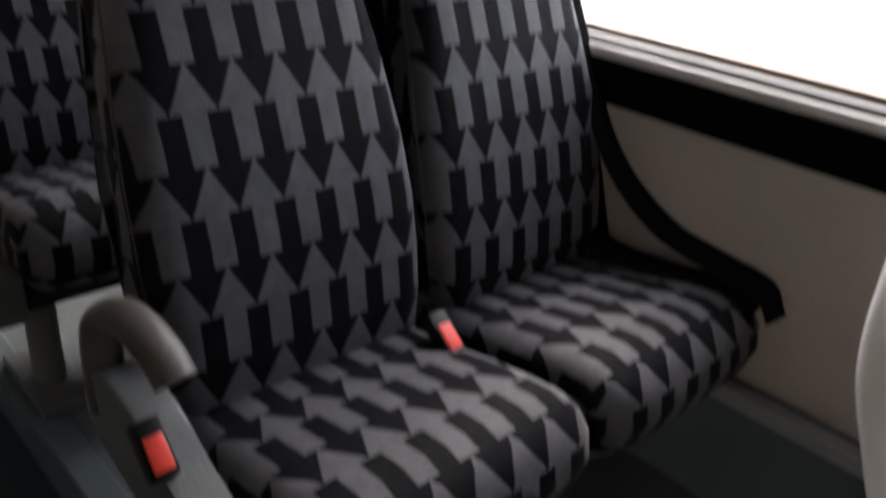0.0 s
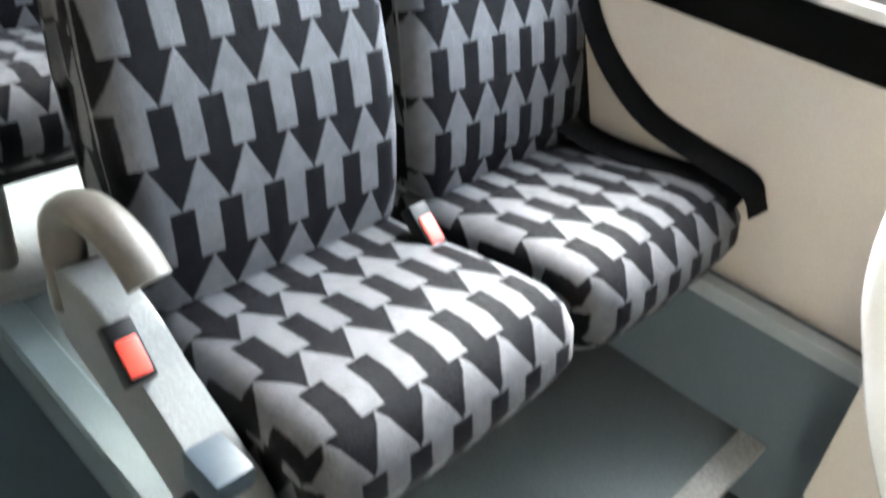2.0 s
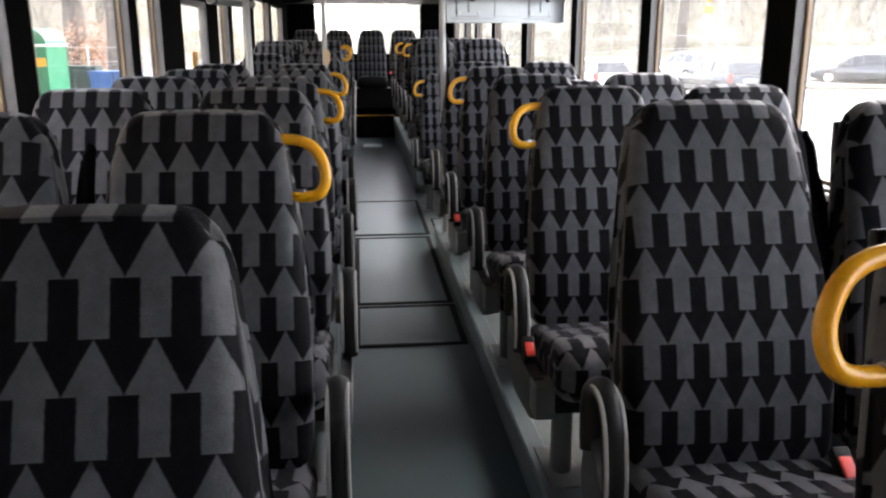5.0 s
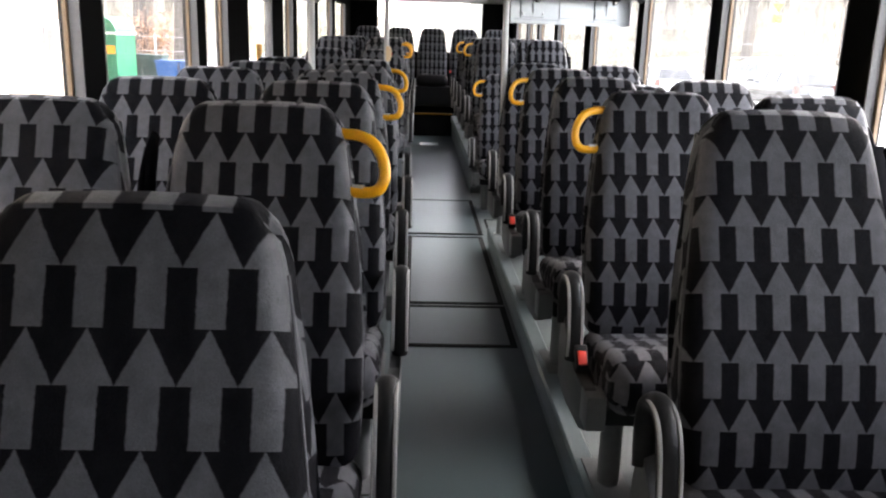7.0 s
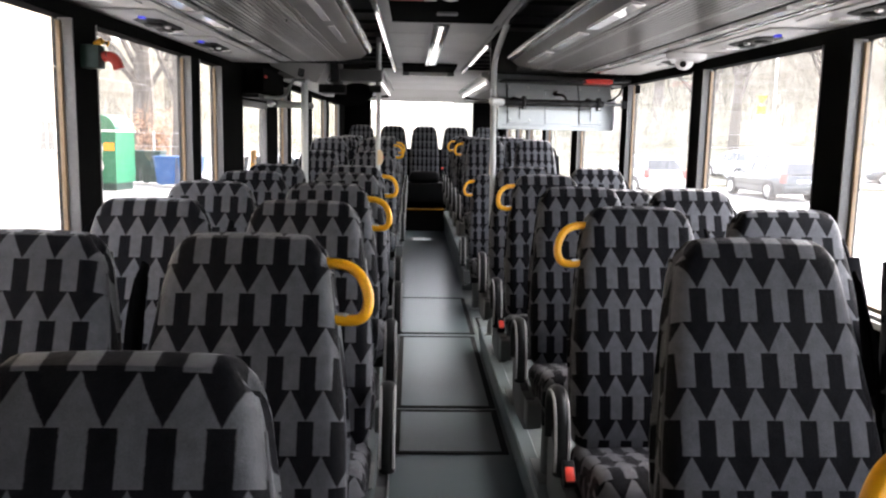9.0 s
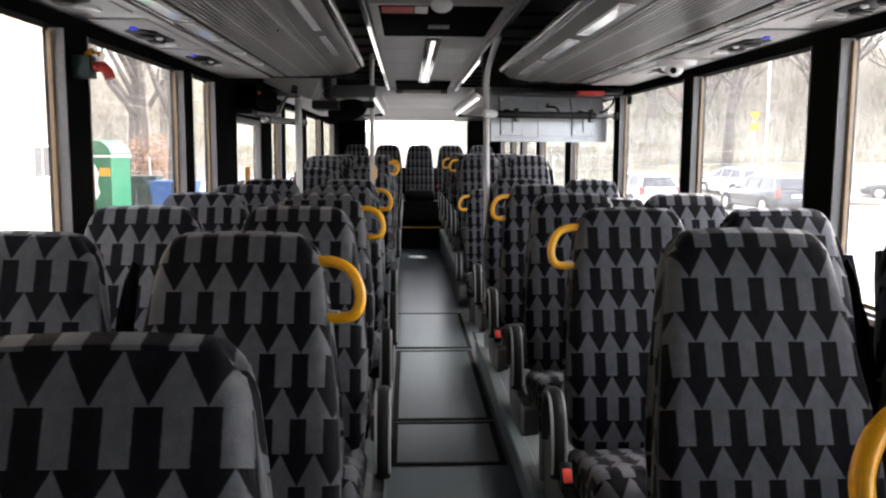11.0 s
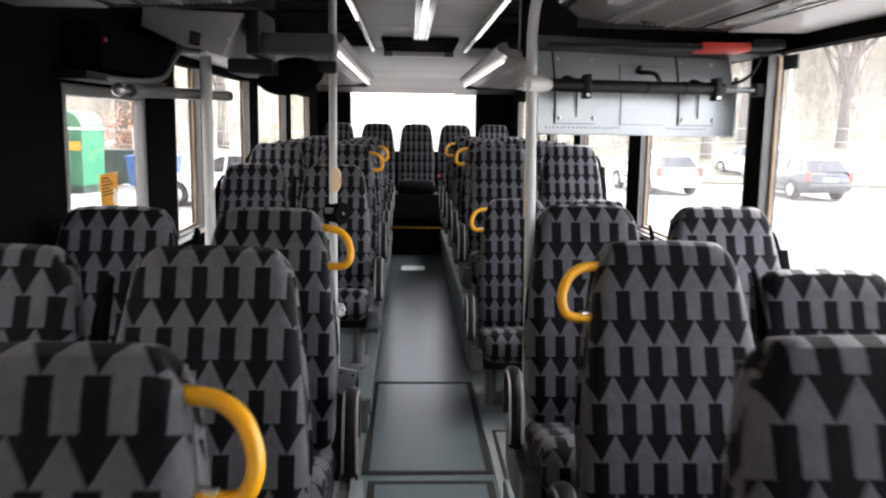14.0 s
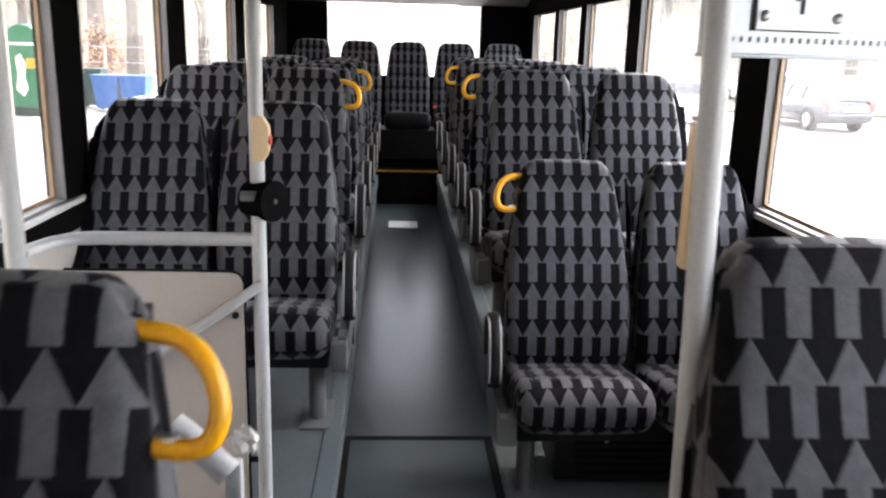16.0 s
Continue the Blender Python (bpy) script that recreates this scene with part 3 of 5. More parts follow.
def edge_trim(name, x, s, runs):
    """An angle profile over a podium edge; s points to the seats."""
    b = bmesh.new()
    for y0, y1, z in runs:
        prism(b, [(x - 0.012 * s, z - 0.075), (x - 0.012 * s, z - 0.004), (x - 0.006 * s, z + 0.004), (x + 0.045 * s, z + 0.005), (x + 0.05 * s, z + 0.001), (x - 0.0005 * s, z + 0.001), (x - 0.0005 * s, z - 0.075)], y0, y1, "y")
    structure(name, b, EDGE, "ribbed teal-grey podium edge profile")


edge_trim("trim_podium_right", 0.30, 1, [(0.46, 5.62, 0.145), (7.56, 11.79, 0.28)])
edge_trim("trim_podium_left", -0.24, -1, [(0.55, 1.615, 0.105), (1.625, 5.62, 0.145)])
edge_trim("trim_podium_left_rear", -0.25, -1, [(6.46, 7.69, 0.165), (7.71, 11.79, 0.26)])
structure("trim_step_front", boxes(((0.30, 0.422, 0.138), (1.14, 0.474, 0.150), 0.002)), ALU, "scuffed aluminium step edge")


def hatch(x0, y0, x1, y1, w=0.03, z=0.0, mat=VINYL):
    root = thing("floor_hatch", "floor hatch outlined by black rubber joints", "floor hatch", "hatches along the aisle")
    part("panel", boxes(((x0 + w, y0 + w, z + 0.0005), (x1 - w, y1 - w, z + 0.003))), mat, root, smooth=False)
    for lo, hi in (((x0, y0), (x1, y0 + w)), ((x0, y1 - w), (x1, y1)), ((x0, y0 + w), (x0 + w, y1 - w)), ((x1 - w, y0 + w), (x1, y1 - w))):
        part("rubber_joint", boxes(((*lo, z), (*hi, z + 0.005), 0.0015)), RUBBER, root, smooth=False)


hatch(-0.255, 6.0, 0.295, 7.23)
hatch(-0.225, 4.47, 0.285, 5.93)
hatch(-0.225, 3.87, 0.285, 4.44)
hatch(0.335, 5.75, 0.80, 6.48, 0.016, 0.004, PODIUM)
label = thing("floor_label", "pale rectangular label stuck on the aisle floor", "label")
part("sheet", boxes(((-0.13, 10.80, 0.0005), (0.10, 11.05, 0.003))), PAPER, label, smooth=False)

# ---------------------------------------------------------------- walls, windows
SILL, HEAD, TOPZ = 0.878, 1.705, 2.12
PANES_R = [(0.15, 1.65), (1.905, 3.01), (3.195, 4.34), (4.48, 5.69), (5.83, 7.25), (7.50, 8.86), (9.10, 10.16), (10.35, 11.15), (11.32, 12.40)]
# the first left pane is unseen, its width set to light the first row
PANES_L = [(1.15, 1.55), (1.75, 2.98), (3.16, 4.29), (4.44, 4.90), (6.70, 7.18), (7.41, 8.52), (8.86, 10.21), (10.55, 11.95)]
DOOR = (5.44, 6.29)
# unseen front doorway, added to let daylight onto the first rows
UNSEEN_DOOR = (-1.55, -0.38)


def side_wall(name, xin, xout, panes, doorway):
    """A wall of pillars between openings, with the panel below the sill and the band above the windows."""
    lo, hi = min(xin, xout), max(xin, xout)
    b = bmesh.new()
    cuts = sorted(panes + ([doorway, UNSEEN_DOOR] if doorway else []))
    y = FRONT
    for y0, y1 in cuts:
        box(b, (lo, y, SILL), (hi, y0, HEAD))
        y = y1
    box(b, (lo, y, SILL), (hi, BACKY, HEAD))
    box(b, (lo, FRONT, HEAD), (hi, BACKY, TOPZ))
    if doorway:
        box(b, (lo, FRONT, -0.35), (hi, UNSEEN_DOOR[0], SILL))
        box(b, (lo, UNSEEN_DOOR[1], -0.35), (hi, doorway[0], SILL))
        box(b, (lo, doorway[1], -0.35), (hi, BACKY, SILL))
    else:
        box(b, (lo, FRONT, -0.35), (hi, BACKY, SILL))
    return structure(name, b, PILLAR, "black window pillars over a lined wall")


side_wall("wall_right", XR, XR + 0.06, PANES_R, None)
side_wall("wall_left", XL, XL - 0.06, PANES_L, DOOR)


def window(i, x, s, y0, y1, z0=SILL, z1=HEAD):
    """A pane in its reveal; s points out of the bus."""
    root = thing("window_%d" % i, "fixed bus window with pale reveal and dark gasket", "window", kind="structure")
    a, c = sorted((x - 0.003 * s, x + 0.040 * s))
    w = 0.008
    frame_ = boxes(((a, y0, z0), (c, y0 + w, z1)), ((a, y1 - w, z0), (c, y1, z1)), ((a, y0 + w, z0), (c, y1 - w, z0 + 0.012)))
    part("window_frame", frame_, REVEAL, root, smooth=False)
    a, c = sorted((x + 0.028 * s, x + 0.040 * s))
    v = w + 0.014
    part("gasket", boxes(((a, y0 + w, z0 + 0.012), (c, y0 + v, z1 - 0.010)), ((a, y1 - v, z0 + 0.012), (c, y1 - w, z1 - 0.010)), ((a, y0 + v, z0 + 0.012), (c, y1 - v, z0 + 0.024))), GASKET, root, smooth=False)
    a, c = sorted((x + 0.031 * s, x + 0.036 * s))
    pane = part("pane", boxes(((a, y0 + w, z0 + 0.012), (c, y1 - w, z1 - 0.010))), GLASS, root, smooth=False)
    pane.visible_shadow = False
    return root


k = 1
for x, s, panes in ((XR, 1, PANES_R), (XL, -1, PANES_L)):
    for y0, y1 in panes:
        window(k, x, s, y0, y1)
        k += 1

# lining below the windows
structure("wall_panel_right", boxes(((XR - 0.012, FRONT, 0.16), (XR - 0.0005, BACKY, 0.778), 0.003)), BEIGE, "beige laminate wall panel")
structure("wall_panel_left", boxes(((XL + 0.0005, UNSEEN_DOOR[1] + 0.06, 0.16), (XL + 0.012, DOOR[0] - 0.06, 0.778), 0.003), ((XL + 0.0005, DOOR[1] + 0.06, 0.16), (XL + 0.012, BACKY, 0.778), 0.003)), BEIGE, "beige laminate wall panel")
structure("trim_sill_right", boxes(((XR - 0.022, FRONT, 0.779), (XR - 0.0005, BACKY, SILL - 0.021), 0.006)), PILLAR, "black band under the windows")
LEDGE = surface("pale_sill_ledge", (0.62, 0.61, 0.59), 0.4, grain=120, spread=0.04)
structure("trim_ledge_right", boxes(((XR - 0.018, FRONT, SILL - 0.0205), (XR - 0.0005, BACKY, SILL), 0.004)), LEDGE, "pale ledge strip under the windows")
structure("trim_ledge_left", boxes(((XL + 0.0005, UNSEEN_DOOR[1] + 0.03, SILL - 0.0205), (XL + 0.018, DOOR[0] - 0.03, SILL), 0.004), ((XL + 0.0005, DOOR[1] + 0.03, SILL - 0.0205), (XL + 0.018, BACKY, SILL), 0.004)), LEDGE, "pale ledge strip under the windows")
structure("trim_sill_left", boxes(((XL + 0.0005, UNSEEN_DOOR[1] + 0.03, 0.779), (XL + 0.022, DOOR[0] - 0.03, SILL - 0.021), 0.006), ((XL + 0.0005, DOOR[1] + 0.03, 0.779), (XL + 0.022, BACKY, SILL - 0.021), 0.006)), PILLAR, "black band under the windows")
structure("heating_duct_right", boxes(((1.14, 0.33, 0.004), (XR - 0.0125, 5.6, 0.385), 0.008)), DUCT, "slate-blue heating duct cover along the wall")
structure("trim_duct_right", boxes(((1.127, 0.33, 0.364), (1.139, 5.6, 0.3945), 0.003), ((1.1385, 0.33, 0.386), (1.160, 5.6, 0.393), 0.002)), COVER, "pale aluminium angle on the duct")
structure("heating_duct_left", boxes(((XL + 0.0125, 1.63, 0.146), (-1.09, 5.3, 0.385), 0.008)), DUCT, "slate-blue heating duct cover along the wall")

# rear wall with its window; unseen front wall, closed to keep front light out
RW = (-0.775, 0.745, 1.10, 1.795)
structure("wall_rear", boxes(((XL - 0.06, BACKY, -0.35), (RW[0], BACKY + 0.06, TOPZ)), ((RW[1], BACKY, -0.35), (XR + 0.06, BACKY + 0.06, TOPZ)), ((RW[0], BACKY, -0.35), (RW[1], BACKY + 0.06, RW[2])), ((RW[0], BACKY, RW[3]), (RW[1], BACKY + 0.06, TOPZ))), PILLAR, "black rear wall round the rear window")
rear = thing("window_rear", "wide rear window, bright with daylight", "window", kind="structure")
pane = part("pane", boxes(((RW[0], BACKY + 0.03, RW[2]), (RW[1], BACKY + 0.036, RW[3]))), GLASS, rear, smooth=False)
pane.visible_shadow = False
structure("wall_front", boxes(((XL - 0.06, FRONT - 0.06, -0.35), (XR + 0.06, FRONT, TOPZ))), PILLAR, "plain black front wall, unseen, closed to block daylight")

# ---------------------------------------------------------------- ceiling
CZ = 2.03
b = bmesh.new()
box(b, (XL - 0.06, FRONT, 2.12), (XR + 0.06, BACKY, 2.18))
y = FRONT
while y < 9.4:
    box(b, (-0.335, y + 0.006, CZ), (0.345, min(y + 0.92, 9.4) - 0.006, CZ + 0.02), 0.006)
    y += 0.92
box(b, (-0.335, FRONT, CZ + 0.012), (0.345, 9.4, CZ + 0.03))
structure("ceiling", b, CEIL, "pale ceiling panels over the aisle")
b = bmesh.new()
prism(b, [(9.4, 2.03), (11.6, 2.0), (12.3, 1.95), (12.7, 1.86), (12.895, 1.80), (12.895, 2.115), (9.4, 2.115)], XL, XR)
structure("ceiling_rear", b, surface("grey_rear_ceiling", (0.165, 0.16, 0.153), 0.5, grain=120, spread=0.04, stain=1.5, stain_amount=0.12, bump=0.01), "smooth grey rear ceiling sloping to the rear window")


for nm, x0, x1 in (("ceiling_side_right", 0.385, XR - 0.002), ("ceiling_side_left", XL + 0.002, -0.375)):
    b = bmesh.new()
    box(b, (x0, FRONT, 2.045), (x1, 11.6, 2.06))
    y = -1.8
    while y < 9.4:
        box(b, (x0, y, 2.022), (x1, y + 0.05, 2.0445), 0.006)
        y += 0.46
    structure(nm, b, RACKDARK, "dark ribbed ceiling lining over the racks")


def rack(name, s, x_wall, x_in, y0, y1, lamp):
    """Luggage rack along a wall; s points to the wall."""
    root = thing(name, "grey luggage rack with ribbed underside and bright front rail", "luggage rack", "luggage racks")
    outline = [(x_wall, 1.752), (x_wall - 0.14 * s, 1.753), (x_wall - 0.27 * s, 1.757), (x_in + 0.12 * s, 1.772), (x_in + 0.03 * s, 1.785), (x_in, 1.81), (x_in, 1.86), (x_in + 0.02 * s, 1.865), (x_in + 0.03 * s, 1.83), (x_wall, 1.80)]
    b = bmesh.new()
    prism(b, outline, y0, y1, "y")
    part("shell", b, RACK, root, smooth=True)
    xa, xb = x_wall - 0.37 * s, x_in + 0.12 * s
    span = abs(xa - xb)

    def under(d):
        """x and z on the underside, d metres from the outer end of the ribs towards the aisle."""
        return xa - d * s, 1.757 + 0.015 * (0.10 + d) / (0.10 + span)

    n = int(span / 0.016)
    for i in range(n + 1):
        x, z = under(span * i / n)
        seam = i in (n // 3, n - 2)
        w = 0.0045 if seam else 0.003
        part("seam_strip" if seam else "rib", boxes(((x - w, y0 + 0.004, z - (0.006 if seam else 0.0045)), (x + w, y1 - 0.004, z + 0.002))), CEIL if seam else RACK, root, smooth=False)
    b = bmesh.new()
    tube(b, [(x_in - 0.006 * s, y0, 1.835), (x_in - 0.006 * s, y1, 1.835)], 0.024, 12)
    part("front_rail", b, SHELL if lamp else CHROME, root, "rounded front rail")
    if lamp:
        part("lamp_strip", boxes(((min(x_in + 0.005 * s, x_in + 0.022 * s), y0 + 0.12, 1.768), (max(x_in + 0.005 * s, x_in + 0.022 * s), y1 - 0.1, 1.780))), LED, root, "lit white strip lamp")
    lining = boxes(((min(x_in + 0.10 * s, x_wall), y0, 1.875), (max(x_in + 0.10 * s, x_wall), y1, 1.88)))
    part("lining", lining, RACKDARK, root)
    xo = sorted((x_wall - 0.001 * s, x_wall - 0.252 * s))
    part("outer_panel", boxes(((xo[0], y0 + 0.003, 1.7475), (xo[1], y1 - 0.003, 1.7515), 0.001)), PALEPANEL, root, "pale overhead panel along the windows")
    # pale lens plates beside the service channel and along the front rail
    y = y0 + 0.25
    while y < y1 - 0.5:
        x = x_wall - 0.305 * s
        b = bmesh.new()
        prism(b, [(x - 0.030, 1.750 - 0.004 * s), (x + 0.030, 1.750 + 0.004 * s), (x + 0.030, 1.766), (x - 0.030, 1.766)], y, y + 0.36, "y")
        part("lens_plate", b, WHITEPAINT, root, "pale plastic lens plate", smooth=False)
        y += 0.426
    y = y0 + 0.40
    while y < y1 - 0.9 and not lamp:
        x = x_in + 0.062 * s
        b = bmesh.new()
        prism(b, [(x - 0.022, 1.7765 - 0.003 * s), (x + 0.022, 1.7765 - 0.003 * s), (x + 0.022, 1.786), (x - 0.022, 1.786)], y, y + 0.62, "y")
        part("lens_plate", b, WHITEPAINT, root, "pale plastic lens plate", smooth=False)
        y += 0.78
    for dx in (0.262, 0.345):
        x = x_wall - dx * s
        part("channel_groove", boxes(((x - 0.004, y0, 1.752 if dx < 0.3 else 1.756), (x + 0.004, y1, 1.764))), RACKDARK, root, smooth=False)
    b = bmesh.new()
    rod(b, (x_wall - 0.272 * s, y0 + 0.01, 1.7525), (x_wall - 0.272 * s, y1 - 0.01, 1.7525), 0.005, 8)
    part("chrome_line", b, CHROME, root, "thin bright trim line")
    # dark end plate
    part("end_plate", boxes(((min(x_in + 0.03 * s, x_wall), y1, 1.752), (max(x_in + 0.03 * s, x_wall), y1 + 0.008, 1.87), 0.003)), RACKDARK, root, smooth=False)
    return root


PALEPANEL = surface("pale_overhead_panel", (0.38, 0.372, 0.362), 0.4, grain=120, spread=0.04, stain=1.5, stain_amount=0.12, bump=0.01)
rack("luggage_rack", 1, XR - 0.002, 0.43, FRONT + 0.01, 5.43, False)
rack("luggage_rack", -1, XL + 0.002, -0.42, FRONT + 0.01, 5.16, False)
rack("luggage_rack", 1, XR - 0.002, 0.41, 7.1, 10.3, True)
rack("luggage_rack", -1, XL + 0.002, -0.41, 6.75, 10.2, True)


def service_panel(x, y, s):
    root = thing("service_panel", "pale overhead panel with dark air vents and blue light", "service panel", "overhead service panels")
    part("plate", boxes(((x - 0.09, y - 0.34, 1.742), (x + 0.09, y + 0.34, 1.752), 0.003)), CEIL, root)
    b = bmesh.new()
    tube(b, [(x, y - 0.15, 1.7415), (x, y - 0.12, 1.739), (x, y + 0.12, 1.739), (x, y + 0.15, 1.7415)], [0.02, 0.052, 0.052, 0.02], 14, 0.14)
    insert = part("vent_insert", b, RACKDARK, root, "dark oval vent insert")
    for dy in (-0.07, 0.07):
        b = bmesh.new()
        ellipsoid(b, (x, y + dy, 1.731), (0.034, 0.038, 0.008))
        part("vent", b, BLACK, insert)
        b = boxes(*[((x - 0.022, y + dy - 0.02 + j * 0.018, 1.7215), (x + 0.022, y + dy - 0.014 + j * 0.018, 1.7245)) for j in range(3)])
        part("vent_slat", b, SHELL, insert)
    b = bmesh.new()
    ellipsoid(b, (x - 0.03 * s, y, 1.731), (0.012, 0.012, 0.006))
    part("reading_lamp", b, WHITEPAINT, insert)
    part("lamp_button", boxes(((x - 0.03, y + 0.20, 1.733), (x + 0.03, y + 0.26, 1.743), 0.003)), WHITEPAINT, root)
    part("night_light", boxes(((x - 0.009, y - 0.20, 1.735), (x + 0.009, y - 0.172, 1.743), 0.002)), BLUELED, root, "small blue night light")


for y in (0.9, 1.75, 2.6, 3.45, 4.3):
    service_panel(XR - 0.13, y, 1)
for y in (1.0, 1.85, 2.6, 3.4, 4.15):
    service_panel(XL + 0.13, y, -1)

# side rails and lamp bar of the ceiling
for x, l0, l1 in ((-0.35, 4.85, 7.3), (0.36, 6.4, 8.2)):
    t = thing("ceiling_rail", "bright rail along the edge of the ceiling panels", "ceiling rail", "ceiling rails")
    part("profile", boxes(((x - 0.016, FRONT, 1.985), (x + 0.016, 9.3, 2.028), 0.008)), CHROME, t)
    part("lamp_strip", boxes(((x - 0.007, l0, 1.979), (x + 0.007, l1, 1.986))), LED, t, "lit white strip lamp")
t = thing("ceiling_lamp", "long ceiling lamp with lit white diffusers", "ceiling lamp")
part("housing", boxes(((-0.045, 5.42, 2.004), (0.055, 8.55, 2.0295), 0.006)), CHROME, t, "bright metal lamp housing")
for y0, y1 in ((5.5, 6.3), (6.45, 7.3), (7.45, 8.3)):
    part("diffuser", boxes(((-0.007, y0, 1.994), (0.017, y1, 2.005), 0.004)), LED, t, "lit white diffuser")

t = thing("roof_hatch", "black roof hatch with red notice in a pale frame", "roof hatch", "roof hatches")
part("frame", boxes(((-0.33, 4.25, 2.005), (0.34, 4.29, 2.0295), 0.006), ((-0.33, 5.32, 2.005), (0.34, 5.36, 2.0295), 0.006), ((-0.33, 4.29, 2.005), (-0.285, 5.32, 2.0295), 0.006), ((0.295, 4.29, 2.005), (0.34, 5.32, 2.0295), 0.006)), CEIL, t)
part("lid", boxes(((-0.285, 4.29, 2.008), (0.295, 5.32, 2.029), 0.004)), PILLAR, t, "black hatch lid")
part("catch", boxes(((-0.04, 4.86, 1.998), (0.07, 4.95, 2.0075), 0.003)), SHELL, t)
part("notice", boxes(((-0.27, 4.32, 2.003), (-0.12, 4.49, 2.0075))), REDPAINT, t, "red emergency notice")
part("pictogram", boxes(((-0.115, 4.32, 2.003), (-0.055, 4.49, 2.0075))), WHITE_WALL, t, "pale pictogram square")
b = bmesh.new()
ellipsoid(b, (0.004, 4.235, 2.0), (0.05, 0.05, 0.035))
part("dome_lamp", b, WHITEPAINT, t, "white dome lamp on the hatch frame")

t = thing("roof_hatch", "half-seen black roof hatch with a pale inner plate", "roof hatch", "roof hatches")
b = bmesh.new()
prism(b, [(8.56, 2.028), (8.565, 2.0), (9.30, 1.990), (9.30, 2.028)], -0.265, 0.265, "x")
part("lid", b, PILLAR, t, "black hatch lid", smooth=False)
part("inner_plate", boxes(((-0.19, 9.305, 1.955), (0.19, 9.40, 2.0), 0.006)), PALEPANEL, t, "pale inner plate")
for x in (-0.235, 0.235):
    part("hinge_block", boxes(((x - 0.035, 9.305, 1.955), (x + 0.035, 9.38, 1.995), 0.006)), SHELL, t)

t = thing("dome_camera", "round white dome camera under the overhead panel", "camera")
b = bmesh.new()
tube(b, [(1.02, 4.05, 1.7475), (1.02, 4.05, 1.742), (1.02, 4.05, 1.722), (1.02, 4.05, 1.712)], [0.085, 0.088, 0.08, 0.058], 24, up=(1, 0, 0))
part("base", b, WHITEPAINT, t)
b = bmesh.new()
ellipsoid(b, (1.005, 4.035, 1.712), (0.04, 0.04, 0.036))
eye = part("dome", b, WHITEPAINT, t)
b = bmesh.new()
rod(b, (0.99, 4.0, 1.70), (0.988, 3.994, 1.698), 0.014)
part("lens", b, BLACK, eye, "dark lens")

# ---------------------------------------------------------------- poles, partition and door area
POLE_R, POLE_L = (0.33, 5.46), (-0.402, 6.40)


def stop_box(root, x, y, z):
    b = bmesh.new()
    prism(b, [(x - 0.018, z - 0.052), (x + 0.009, z - 0.052), (x + 0.022, z - 0.026), (x + 0.023, z + 0.028), (x + 0.008, z + 0.053), (x - 0.018, z + 0.053)], y - 0.047, y - 0.0165, "y", 0.006)
    body = part("stop_button", b, STOPBOX, root, "cream stop button housing")
    b = bmesh.new()
    rod(b, (x + 0.020, y - 0.034, z - 0.002), (x + 0.026, y - 0.034, z - 0.002), 0.012)
    part("push_button", b, REDPAINT, body, "red push button")


t = thing("grab_pole", "pale grey floor-to-ceiling grab pole beside the aisle", "grab pole", "grab poles")
b = bmesh.new()
tube(b, [(POLE_R[0] + 0.012, POLE_R[1] - 0.045, 0.0), (POLE_R[0] + 0.004, POLE_R[1] - 0.015, 0.95), (POLE_R[0] - 0.006, POLE_R[1] + 0.02, 1.72)] + spline([(POLE_R[0] - 0.006, POLE_R[1] + 0.02, 1.73), (POLE_R[0] - 0.001, POLE_R[1] - 0.015, 1.83), (POLE_R[0] + 0.02, POLE_R[1] - 0.14, 1.93), (POLE_R[0] + 0.035, POLE_R[1] - 0.28, 2.0)], 5), 0.0175, 16, up=(1, 0, 0))
pole = part("tube", b, RAIL, t)
part("floor_flange", boxes(((POLE_R[0] - 0.02, POLE_R[1] - 0.07, 0.145), (POLE_R[0] + 0.04, POLE_R[1] - 0.01, 0.155), 0.003)), RAIL, t)
b = boxes(((POLE_R[0] - 0.014, POLE_R[1] + 0.020, 1.13), (POLE_R[0] + 0.012, POLE_R[1] + 0.05, 1.33), 0.008))
part("cream_cover", b, STOPBOX, t, "narrow cream plastic cover")
b = bmesh.new()
tube(b, [(POLE_R[0] - 0.024, POLE_R[1] - 0.008, 1.576), (POLE_R[0] - 0.018, POLE_R[1] - 0.006, 1.576), (POLE_R[0] + 0.03, POLE_R[1] + 0.008, 1.575), (POLE_R[0] + 0.06, POLE_R[1] + 0.016, 1.574)], [0.016, 0.025, 0.025, 0.017], 14)
part("clamp", b, WHITEPAINT, t, "white plastic clamp")

t = thing("grab_pole", "pale grey grab pole with stop button by the door", "grab pole", "grab poles")
b = bmesh.new()
rod(b, (POLE_L[0], POLE_L[1], 0.004), (POLE_L[0], POLE_L[1], 2.03), 0.0175, 16)
part("tube", b, RAIL, t)
stop_box(t, POLE_L[0] + 0.014, POLE_L[1], 1.194)
b = bmesh.new()
rod(b, (POLE_L[0] - 0.022, POLE_L[1] + 0.01, 1.046), (POLE_L[0] + 0.030, POLE_L[1] - 0.022, 1.046), 0.043, 20)
clamp = part("support_clamp", b, PILLAR, t, "black plastic clamp round the pole")
b = bmesh.new()
rod(b, (POLE_L[0] - 0.032, POLE_L[1] - 0.042, 1.060), (POLE_L[0] + 0.010, POLE_L[1] - 0.046, 1.060), 0.012)
part("clamp_pin", b, SHELL, clamp, "grey metal pin")
b = bmesh.new()
rod(b, (POLE_L[0] + 0.028, POLE_L[1] - 0.020, 1.046), (POLE_L[0] + 0.045, POLE_L[1] - 0.031, 1.046), 0.049, 28)
